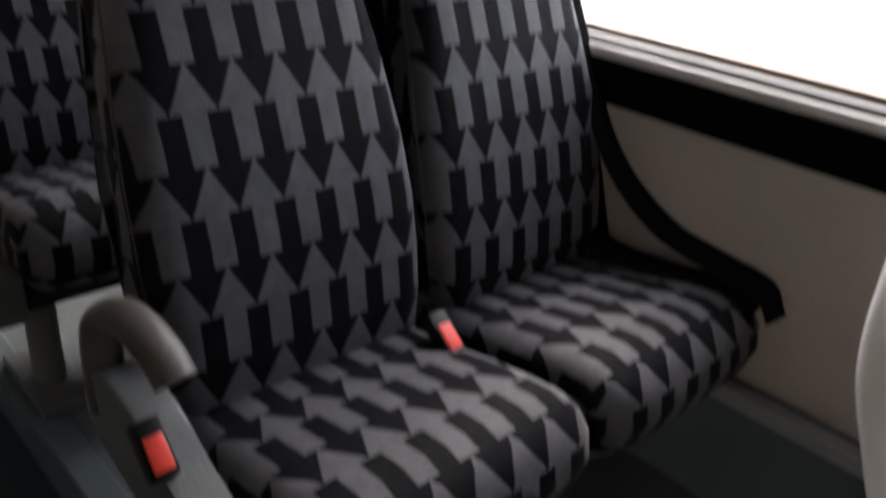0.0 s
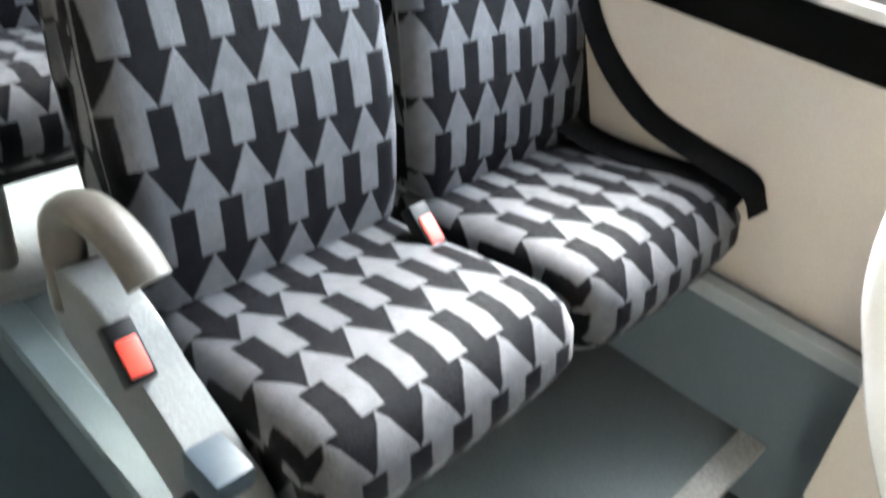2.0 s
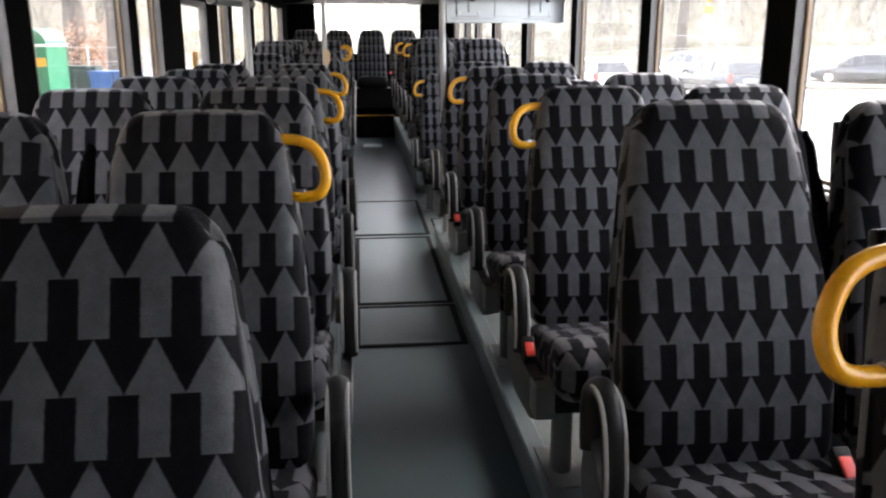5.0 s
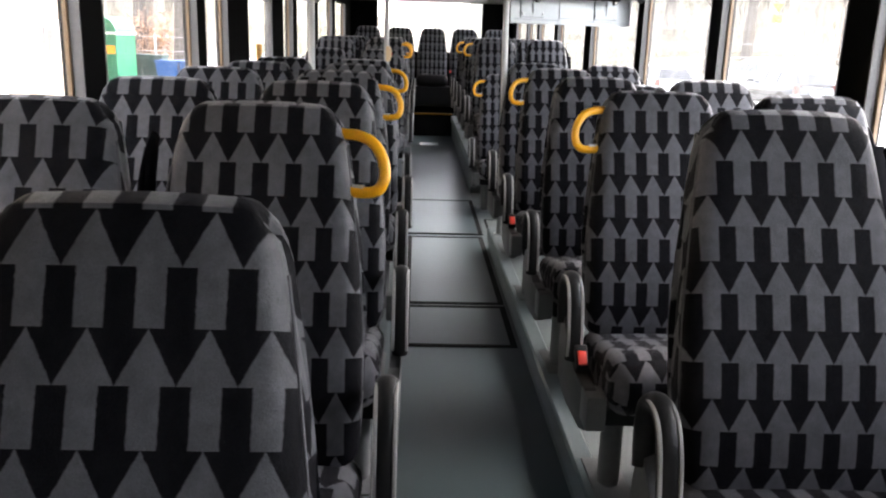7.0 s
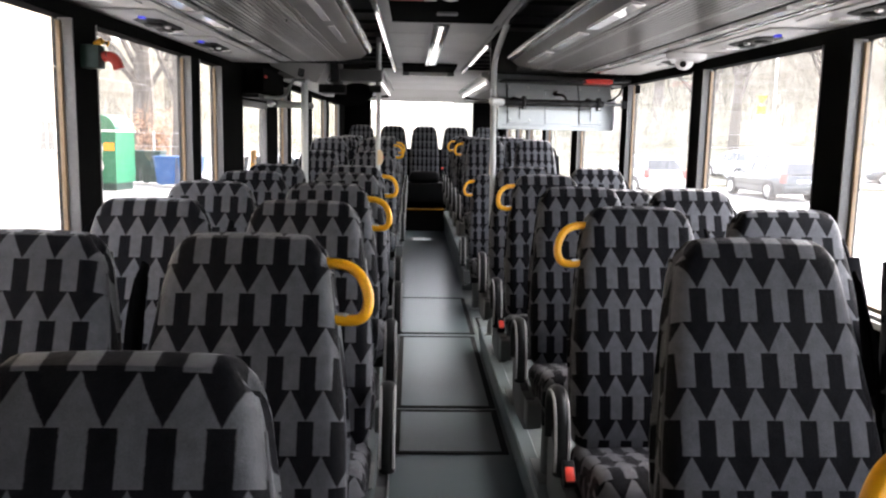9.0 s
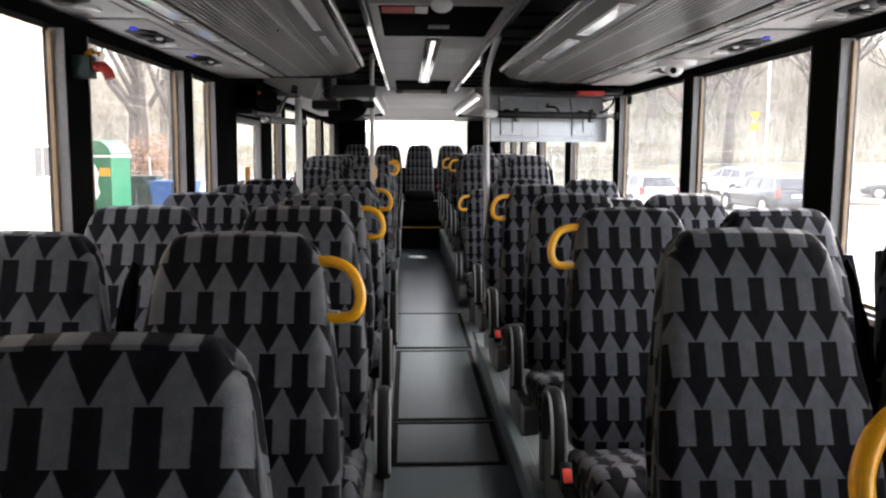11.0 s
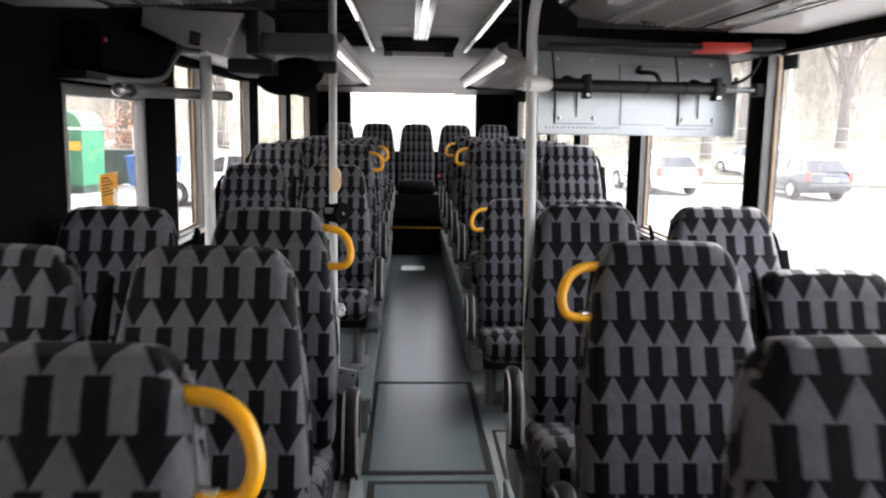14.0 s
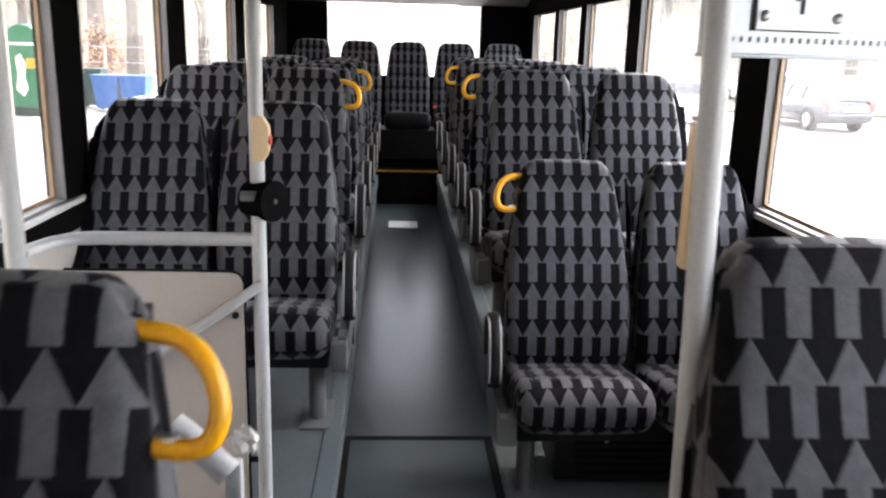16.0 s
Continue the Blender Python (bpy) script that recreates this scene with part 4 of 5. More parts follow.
pad = part("support_pad", b, PILLAR, t, "black round support pad")
b = bmesh.new()
rod(b, (POLE_L[0] + 0.044, POLE_L[1] - 0.0305, 1.046), (POLE_L[0] + 0.0475, POLE_L[1] - 0.0325, 1.046), 0.006)
part("pad_screw", b, DARKSHELL, pad)
b = bmesh.new()
tube(b, [(POLE_L[0] + 0.004, POLE_L[1] - 0.012, 0.835), (POLE_L[0] - 0.01, POLE_L[1] - 0.022, 0.826), (POLE_L[0] - 0.10, POLE_L[1] - 0.034, 0.762), (POLE_L[0] - 0.30, POLE_L[1] - 0.040, 0.628)], 0.0125, 12)
part("brace", b, RAIL, t)

t = thing("door_post", "thick pale grey post beside the door", "post")
b = bmesh.new()
rod(b, (-0.90, 6.22, 0.0), (-0.90, 6.22, 1.70), 0.0225, 16)
part("tube", b, RAIL, t)

t = thing("partition", "beige partition panel with black edge and pale top rail", "partition")
b = bmesh.new()
prism(b, [(-0.87, 0.15), (-0.475, 0.15), (-0.452, 0.158), (-0.444, 0.18), (-0.444, 0.832), (-0.449, 0.847), (-0.459, 0.858), (-0.475, 0.862), (-0.87, 0.862)], 6.388, 6.398, "y")
part("panel", b, BEIGE, t, smooth=False)
b = bmesh.new()
prism(b, [(-0.874, 0.146), (-0.474, 0.146), (-0.448, 0.154), (-0.4385, 0.18), (-0.4385, 0.834), (-0.4445, 0.851), (-0.456, 0.863), (-0.474, 0.8675), (-0.874, 0.8675)], 6.3985, 6.402, "y")
part("edging", b, RUBBER, t, smooth=False)
b = bmesh.new()
tube(b, [(-0.89, 6.225, 0.948), (-0.865, 6.32, 0.948), (-0.83, 6.372, 0.948), (-0.78, 6.388, 0.947), (-0.415, 6.398, 0.946)], 0.0165, 12, up=(0, 0, 1))
part("top_rail", b, RAIL, t)
for x, z in ((-0.462, 0.755), (-0.462, 0.42), (-0.85, 0.42)):
    b = bmesh.new()
    rod(b, (x, 6.381, z), (x, 6.3885, z), 0.0085)
    part("bolt", b, BLACK, t)
for z in (0.80, 0.36):
    part("pole_tab", boxes(((-0.4385, 6.392, z - 0.008), (-0.410, 6.398, z + 0.008), 0.001)), BLACK, t)

t = thing("waste_bin", "small dark bin with pale screwed front plate behind the seat", "waste bin")
part("body", boxes(((-0.345, 5.612, 0.146), (-0.245, 5.70, 0.56), 0.008)), BLACK, t)
b = bmesh.new()
prism(b, [(-0.322, 0.49), (-0.266, 0.455), (-0.246, 0.566), (-0.318, 0.58)], 5.60, 5.611, "y", 0.002)
part("front_plate", b, COVER, t, "pale metal plate")
for x, z in ((-0.305, 0.562), (-0.263, 0.552)):
    b = bmesh.new()
    ellipsoid(b, (x, 5.599, z), (0.005, 0.004, 0.005), 8, 6)
    part("screw", b, BLACK, t)
t = thing("bin_bracket", "thick grey tube bracket over the bin", "bracket")
b = bmesh.new()
tube(b, spline([(-0.43, 5.69, 0.80), (-0.395, 5.68, 0.775), (-0.36, 5.67, 0.745), (-0.338, 5.665, 0.725)], 5), 0.0235, 14)
part("tube", b, RAIL, t)
part("upright", boxes(((-0.345, 5.665, 0.561), (-0.318, 5.69, 0.742), 0.004)), RAIL, t)
t = thing("crumpled_tissue", "crumpled white paper tissue stuck behind the bracket", "tissue")
rng = random.Random(17)
b = bmesh.new()
bmesh.ops.create_icosphere(b, subdivisions=3, radius=1, matrix=Matrix.Identity(4))
for v in b.verts:
    w = 0.72 + 0.28 * math.sin(5.1 * v.co.x + 3.0 * v.co.z) * math.cos(4.3 * v.co.y - 2.0 * v.co.z) + rng.uniform(-0.09, 0.09)
    v.co = Vector((-0.318 + v.co.x * 0.028 * w, 5.705 + v.co.y * 0.02 * w, 0.766 + v.co.z * 0.03 * w))
part("wad", b, WHITE_WALL, t, smooth=False)

# convex mirror
t = thing("passenger_mirror", "black oval mirror on a pole clamp", "mirror")
b = bmesh.new()
ellipsoid(b, (0, 0, 0), (0.14, 0.03, 0.077), 24, 14)
m = part("housing", b, PILLAR, t)
m.matrix_local = pose(-0.573, 6.35, 1.632, 0, -12, 6)
part("clamp", boxes(((-0.475, 6.345, 1.648), (-0.382, 6.42, 1.70), 0.012)), BLACK, t)

# door and its drive
door = thing("door_1", "closed bus door leaf with tall glass pane", "door", kind="structure")
d0, d1 = DOOR
part("door_frame", boxes(((XL - 0.05, d0, -0.3), (XL - 0.006, d0 + 0.05, HEAD - 0.15), 0.006), ((XL - 0.05, d1 - 0.03, -0.3), (XL - 0.006, d1, HEAD - 0.15), 0.006), ((XL - 0.05, d0 + 0.05, -0.3), (XL - 0.006, d1 - 0.03, 0.05), 0.006), ((XL - 0.05, d0 + 0.05, HEAD - 0.19), (XL - 0.006, d1 - 0.03, HEAD - 0.15), 0.006)), REVEAL, door, smooth=False)
pane = part("pane", boxes(((XL - 0.03, d0 + 0.05, 0.05), (XL - 0.025, d1 - 0.03, HEAD - 0.19))), GLASS, door, smooth=False)
pane.visible_shadow = False
part("header", boxes(((XL - 0.05, d0, HEAD - 0.149), (XL - 0.006, d1, HEAD + 0.0))), PILLAR, door, smooth=False)
# unseen front door, glazed to bring in light from the left
door = thing("door_2", "unseen front bus door, added as a glazed opening for daylight", "door", kind="structure")
d0, d1 = UNSEEN_DOOR
part("door_frame", boxes(((XL - 0.05, d0, -0.3), (XL - 0.006, d0 + 0.05, HEAD), 0.006), ((XL - 0.05, d1 - 0.05, -0.3), (XL - 0.006, d1, HEAD), 0.006), ((XL - 0.05, d0 + 0.05, -0.3), (XL - 0.006, d1 - 0.05, 0.05), 0.006)), REVEAL, door, smooth=False)
pane = part("pane", boxes(((XL - 0.03, d0 + 0.05, 0.05), (XL - 0.025, d1 - 0.05, HEAD))), GLASS, door, smooth=False)
pane.visible_shadow = False
t = thing("door_sticker", "yellow notice sticker on the door glass", "sticker")
part("sheet", boxes(((XL - 0.0245, 5.79, 1.09), (XL - 0.0225, 5.97, 1.24))), SIGNYEL, t, smooth=False)
for k3 in range(6):
    part("text_bar", boxes(((XL - 0.0224, 5.80, 1.222 - 0.012 * k3), (XL - 0.0214, 5.88 + 0.02 * (k3 % 3), 1.227 - 0.012 * k3))), BLACK, t, smooth=False)
b = bmesh.new()
ellipsoid(b, (XL - 0.0224, 5.935, 1.145), (0.0015, 0.024, 0.04), 14, 8)
part("oval", b, WHITE_WALL, t, "white oval with dark marks")
t = thing("door_drive", "black door drive with crank and grey damper tube", "door drive")
part("housing", boxes(((XL + 0.003, 5.46, 1.60), (-1.045, 6.25, 1.745), 0.012)), PILLAR, t)
part("rail", boxes(((XL + 0.012, 5.36, 1.562), (-1.055, 6.2, 1.588), 0.004)), RACKDARK, t, "dark slotted drive rail")
b = bmesh.new()
rod(b, (-1.005, 5.60, 1.536), (-0.918, 6.66, 1.553), 0.0215, 18)
damper = part("damper_tube", b, SHELL, t, "grey damper tube")
b = bmesh.new()
rod(b, (-0.9165, 6.66, 1.5533), (-0.9135, 6.70, 1.554), 0.0235, 18)
part("end_cap", b, SHELL, damper)
b = bmesh.new()
rod(b, (-1.012, 5.52, 1.535), (-1.005, 5.60, 1.536), 0.009)
ellipsoid(b, (-1.013, 5.51, 1.535), (0.022, 0.022, 0.022), 12, 8)
part("ball_joint", b, STEEL, damper, "pale ball joint")
b = bmesh.new()
tube(b, spline([(-1.09, 5.42, 1.572), (-1.05, 5.60, 1.574), (-1.02, 5.80, 1.578), (-0.985, 5.93, 1.60), (-0.965, 5.98, 1.66), (-0.94, 6.0, 1.70), (-0.90, 6.02, 1.702), (-0.86, 6.03, 1.70)], 6), 0.0105, 10)
part("crank", b, SHELL, t, "bent grey crank rod")
b = bmesh.new()
ellipsoid(b, (-0.86, 6.03, 1.70), (0.017, 0.017, 0.014), 12, 8)
part("crank_joint", b, STEEL, t)
b = bmesh.new()
ellipsoid(b, (-1.03, 5.452, 1.688), (0.009, 0.012, 0.009), 12, 8)
part("warning_lamp", b, REDPAINT, t, "small red warning lamp")
t = thing("door_cover", "pale cover panel with small grille above the door", "cover panel")
b = bmesh.new()
prism(b, [(-1.11, 1.80), (-0.95, 1.725), (-0.80, 1.69), (-0.715, 1.855), (-1.10, 1.87)], 6.075, 6.50, "y", 0.004)
part("shell", b, PALEPANEL, t, smooth=False)
b = bmesh.new()
prism(b, [(-0.927, 1.735), (-0.888, 1.726), (-0.880, 1.775), (-0.919, 1.785)], 6.068, 6.0745, "y")
grille = part("grille", b, BLACK, t, "small black grille", smooth=False)
for k5 in range(4):
    part("grille_bar", boxes(((-0.921, 6.0655, 1.740 + 0.010 * k5), (-0.884, 6.0675, 1.744 + 0.010 * k5))), SHELL, grille, smooth=False)
b = bmesh.new()
ellipsoid(b, (-0.775, 6.073, 1.755), (0.006, 0.005, 0.006), 8, 6)
part("screw", b, STEEL, t)
part("side_black", boxes(((-0.80, 6.15, 1.63), (-0.62, 6.5, 1.689), 0.01)), BLACK, t)
part("dark_filler", boxes(((-0.713, 6.09, 1.70), (-0.66, 6.5, 1.88), 0.01)), RACKDARK, t)
part("ceiling_beam", boxes(((-0.655, 6.12, 1.715), (-0.37, 6.3, 1.79), 0.01)), DARKSHELL, t)

# pale metal cover across the right side, with its bar
t = thing("metal_cover", "pale screwed sheet-metal cover hanging behind a black bar", "cover panel")
CURVE = [(5.900, 1.418), (5.900, 1.47), (5.901, 1.53), (5.906, 1.58), (5.916, 1.63), (5.931, 1.68), (5.952, 1.735), (5.958, 1.75)]


def on_curve(z):
    """The front of the curved sheet at a height."""
    for (y0, z0), (y1, z1) in zip(CURVE, CURVE[1:]):
        if z <= z1:
            return y0 + (y1 - y0) * (z - z0) / (z1 - z0)
    return CURVE[-1][0]


def curved_plate(x0, x1, z0, z1, out, thick=0.003, mat=COVER, name="flap", parent=None, label=""):
    """A plate that follows the sheet, standing proud of it."""
    zs = [z0 + (z1 - z0) * i / 8 for i in range(9)]
    b = bmesh.new()
    prism(b, [(on_curve(z) - out, z) for z in zs] + [(on_curve(z) - out + thick, z) for z in zs[::-1]], x0, x1)
    return part(name, b, mat, parent, label)


b = bmesh.new()
prism(b, CURVE + [(y + 0.035, z) for y, z in CURVE[::-1]], 0.365, 1.162)
body = part("sheet", b, COVER, t)
part("lower_lip", boxes(((0.365, 5.888, 1.412), (1.162, 5.94, 1.4175), 0.002)), COVER, t)
for x in (0.485, 0.981):
    curved_plate(x - 0.0605, x + 0.10, 1.4495, 1.725, 0.0028, 0.0025, BLACK, "flap_gap", body, "dark gap round the flap")
    flap = curved_plate(x - 0.055, x + 0.103, 1.4515, 1.724, 0.006, 0.003, COVER, "flap", body)
    part("slot", boxes(((x + 0.020, 5.8915, 1.474), (x + 0.0245, 5.8942, 1.60))), BLACK, flap)
    for i in range(9):
        part("slot_mark", boxes(((x + 0.0105, 5.8915, 1.492 + 0.009 * i), (x + 0.0145, 5.8942, 1.4955 + 0.009 * i))), BLACK, flap)
    for dx in (-0.043, 0.088):
        for z in (1.470, 1.672):
            b = bmesh.new()
            ellipsoid(b, (x + dx, on_curve(z) - 0.008, z), (0.007, 0.006, 0.008), 8, 6)
            part("screw", b, STEEL, flap)
curved_plate(0.6845, 0.8645, 1.4495, 1.6585, 0.0022, 0.002, DARKSHELL, "door_gap", body, "dark gap round the access door")
curved_plate(0.686, 0.863, 1.451, 1.657, 0.0045, 0.003, COVER, "access_door", body)
for i in range(32):
    x = 0.395 + i * 0.0148 + (0.187 if i > 19 else 0)
    part("vent_hole", boxes(((x, 5.8985, 1.4335), (x + 0.0033, 5.9015, 1.4415))), DARKSHELL, body, smooth=False)
b = bmesh.new()
turn = [radians(15 * k) for k in range(7)]
prism(b, [(1.1625 + 0.045 * math.sin(a), 5.946 - 0.045 * math.cos(a)) for a in turn] + [(1.1625 + 0.042 * math.sin(a), 5.946 - 0.042 * math.cos(a)) for a in turn[::-1]], 1.419, 1.63, "z")
part("rounded_end", b, COVER, t)
# the sheet runs askew, its wall end further back
t.matrix_basis = pose(0.43, 5.60, 0, 0, 0, 16.7) @ pose(-0.43, -5.897, 0)
t = thing("cross_bar", "black cross bar on two brackets in front of the metal cover", "bar")
b = bmesh.new()
bar0, bar1 = Vector((POLE_R[0] + 0.06, POLE_R[1] + 0.015, 1.574)), Vector((1.195, 5.72, 1.579))
rod(b, bar0, bar0.lerp(bar1, 0.80), 0.021, 16)
part("bar", b, BLACK, t)
b = bmesh.new()
rod(b, bar0.lerp(bar1, 0.80), bar1, 0.0105, 12)
part("end_rod", b, SHELL, t, "thin grey end rod")
part("wall_block", boxes(((1.165, 5.695, 1.556), (1.198, 5.745, 1.602), 0.005)), BLACK, t)
for f in (0.42, 0.60):
    b = bmesh.new()
    rod(b, bar0.lerp(bar1, f), bar0.lerp(bar1, f + 0.006), 0.0222, 16)
    part("joint_ring", b, PILLAR, t)
for f in (0.155, 0.765):
    p = bar0.lerp(bar1, f)
    b = boxes(((p.x - 0.012, p.y - 0.032, p.z - 0.042), (p.x + 0.012, p.y + 0.03, p.z + 0.038), 0.006))
    clamp = part("clamp", b, BLACK, t, "black pipe clamp")
    b = bmesh.new()
    tube(b, [p, p + Vector((-0.03, 0.06, 0.005)), p + Vector((-0.05, 5.60 + 0.3 * (p.x - 0.48) - p.y, 0.01))], [0.026, 0.022, 0.03], 10)
    part("bracket", b, BLACK, t)
    part("bolt", boxes(((p.x - 0.006, p.y - 0.037, p.z - 0.036), (p.x + 0.006, p.y - 0.0325, p.z - 0.026))), STEEL, clamp)
b = bmesh.new()
tube(b, spline([(0.745, 5.71, 1.652), (0.725, 5.66, 1.632), (0.775, 5.635, 1.626), (0.80, 5.64, 1.598)], 5), 0.008, 8)
part("hook", b, BLACK, t)
b = bmesh.new()
tube(b, spline([(1.07, 5.69, 1.60), (1.10, 5.66, 1.61), (1.135, 5.64, 1.65), (1.15, 5.62, 1.72), (1.15, 5.6, 1.78)], 6), 0.006, 8)
part("cable", b, BLACK, t, "black cable loop")
t = thing("red_cover", "red elongated plastic cover below the ceiling", "cover")
part("body", boxes(((0.885, 5.48, 1.692), (1.05, 5.60, 1.722), 0.010)), REDPAINT, t)
part("black_end", boxes(((1.051, 5.47, 1.704), (1.16, 5.61, 1.734), 0.008)), BLACK, t)
t = thing("upper_bulkhead", "dark bulkhead between the metal cover and the ceiling", "bulkhead", kind="structure")
part("board", boxes(((0.36, 5.96, 1.70), (XR - 0.01, 5.985, 2.10))), RACKDARK, t, smooth=False)
part("soffit", boxes(((0.37, 5.45, 1.695), (0.875, 5.955, 1.707), 0.003), ((0.8755, 5.612, 1.696), (XR - 0.01, 5.955, 1.708), 0.003)), RACKDARK, t, smooth=False)
part("rounded_edge", boxes(((0.345, 5.93, 1.72), (0.358, 5.99, 2.02), 0.005)), BLACK, t, smooth=False)

# window stickers and emergency hammer
t = thing("window_sticker", "small dark green sticker on the window pane", "sticker")
part("sheet", boxes(((XR + 0.026, 5.52, 1.645), (XR + 0.029, 5.63, 1.694))), DARKGREEN, t, smooth=False)
t = thing("emergency_hammer", "small red hammer with yellow tip on a dark green holder", "hammer")
part("holder", boxes(((XL - 0.001, 3.03, 1.565), (XL + 0.055, 3.09, 1.635), 0.006)), DARKGREEN, t)
b = bmesh.new()
tube(b, spline([(XL + 0.058, 3.06, 1.60), (XL + 0.075, 3.06, 1.603), (XL + 0.095, 3.06, 1.592), (XL + 0.105, 3.06, 1.565)], 4), 0.016, 10)
part("head", b, REDPAINT, t)
b = bmesh.new()
tube(b, [(XL + 0.035, 3.06, 1.636), (XL + 0.055, 3.06, 1.648), (XL + 0.075, 3.06, 1.64)], 0.010, 10)
part("grip", b, YELLOW, t)

# front of the right podium: beige shield and white moulded rail
t = thing("front_shield", "beige shield panel in front of the first seat row", "shield panel")
b = bmesh.new()
prism(b, [(-0.5, 0.15), (0.24, 0.15), (0.30, 0.17), (0.325, 0.22), (0.335, 0.75), (-0.5, 0.75)], 1.015, 1.04)
part("panel", b, BEIGE, t, smooth=False)
part("foot", boxes(((1.017, -0.4, 0.0), (1.037, 0.1, 0.152))), SHELL, t)
t = thing("white_rail", "thick white moulded grab rail by the first row", "grab rail")
b = bmesh.new()
tube(b, spline([(0.86, 0.36, 1.02), (0.755, 0.335, 0.885), (0.705, 0.318, 0.795), (0.672, 0.285, 0.735), (0.62, 0.22, 0.66), (0.57, 0.10, 0.56), (0.56, -0.06, 0.42), (0.56, -0.16, 0.2), (0.56, -0.18, 0.002)], 6), 0.027, 16)
part("tube", b, WHITEPAINT, t)
part("floor_flange", boxes(((0.52, -0.22, 0.001), (0.60, -0.14, 0.012), 0.004)), WHITEPAINT, t)

# ---------------------------------------------------------------- outside
GZ = -0.9


def height(x, y):
    """Level lot with a bank rising behind it."""
    far = max(0.0, y - 44 + 0.15 * x) * min(1.0, max(0.0, (x - 6) / 12))
    side = max(0.0, x - 60) * 0.03
    # hill added as a backdrop that blocks bright sky between the twigs
    hill = 13.0 * (1 - math.exp(-max(0.0, y - 64) / 16)) * min(1.0, max(0.0, (abs(x) - 13) / 10)) * min(1.0, max(0.0, (70 - x) / 20))
    return GZ + 4.5 * (1 - math.exp(-far / 28)) + side + hill


b = bmesh.new()
xs = [-2500, -800, -300, -120, -60, -40] + list(range(-30, 61, 6)) + [75, 100, 140, 300, 800, 2500]
ys = [-2500, -800, -300, -120, -60, -30] + list(range(-18, 97, 6)) + [110, 140, 200, 320, 800, 2500]
grid = [[b.verts.new((x, y, height(x, y))) for x in xs] for y in ys]
for j in range(len(ys) - 1):
    for i in range(len(xs) - 1):
        f = b.faces.new((grid[j][i], grid[j][i + 1], grid[j + 1][i + 1], grid[j + 1][i]))
        c = f.calc_center_median()
        f.material_index = 1 if (c.y > 44 - 0.15 * c.x and c.x > 8) or c.y > 70 or c.x > 40 else 0
structure("ground", b, [ASPHALT, GRASS], "pale dry asphalt lot with winter grass bank", True)
b = bmesh.new()
prism(b, [(10.5, 37.0), (30, 34.0), (32, 36.5), (12, 41)], GZ - 0.05, GZ + 0.10, "z")
structure("lawn_strip", b, GRASS, "winter grass strip beside the parked cars")
b = bmesh.new()
prism(b, [(28, 26.0), (30, 26.0), (60, 8), (60, 6.5)], GZ - 0.05, GZ + 0.12, "z")
structure("kerb_island", b, WHITE_WALL, "pale kerb island across the lot")


def loft(bm, sections, close=True):
    """Skins rings of equal length."""
    rings = [[bm.verts.new(p) for p in ring] for ring in sections]
    n = len(rings[0])
    for r0, r1 in zip(rings, rings[1:]):
        for k in range(n):
            bm.faces.new((r0[k], r0[(k + 1) % n], r1[(k + 1) % n], r1[k]))
    if close:
        bm.faces.new(rings[0][::-1])
        bm.faces.new(rings[-1])
    return bm


TAILRED = surface("red_lamp_lens", (0.30, 0.07, 0.06), 0.25)


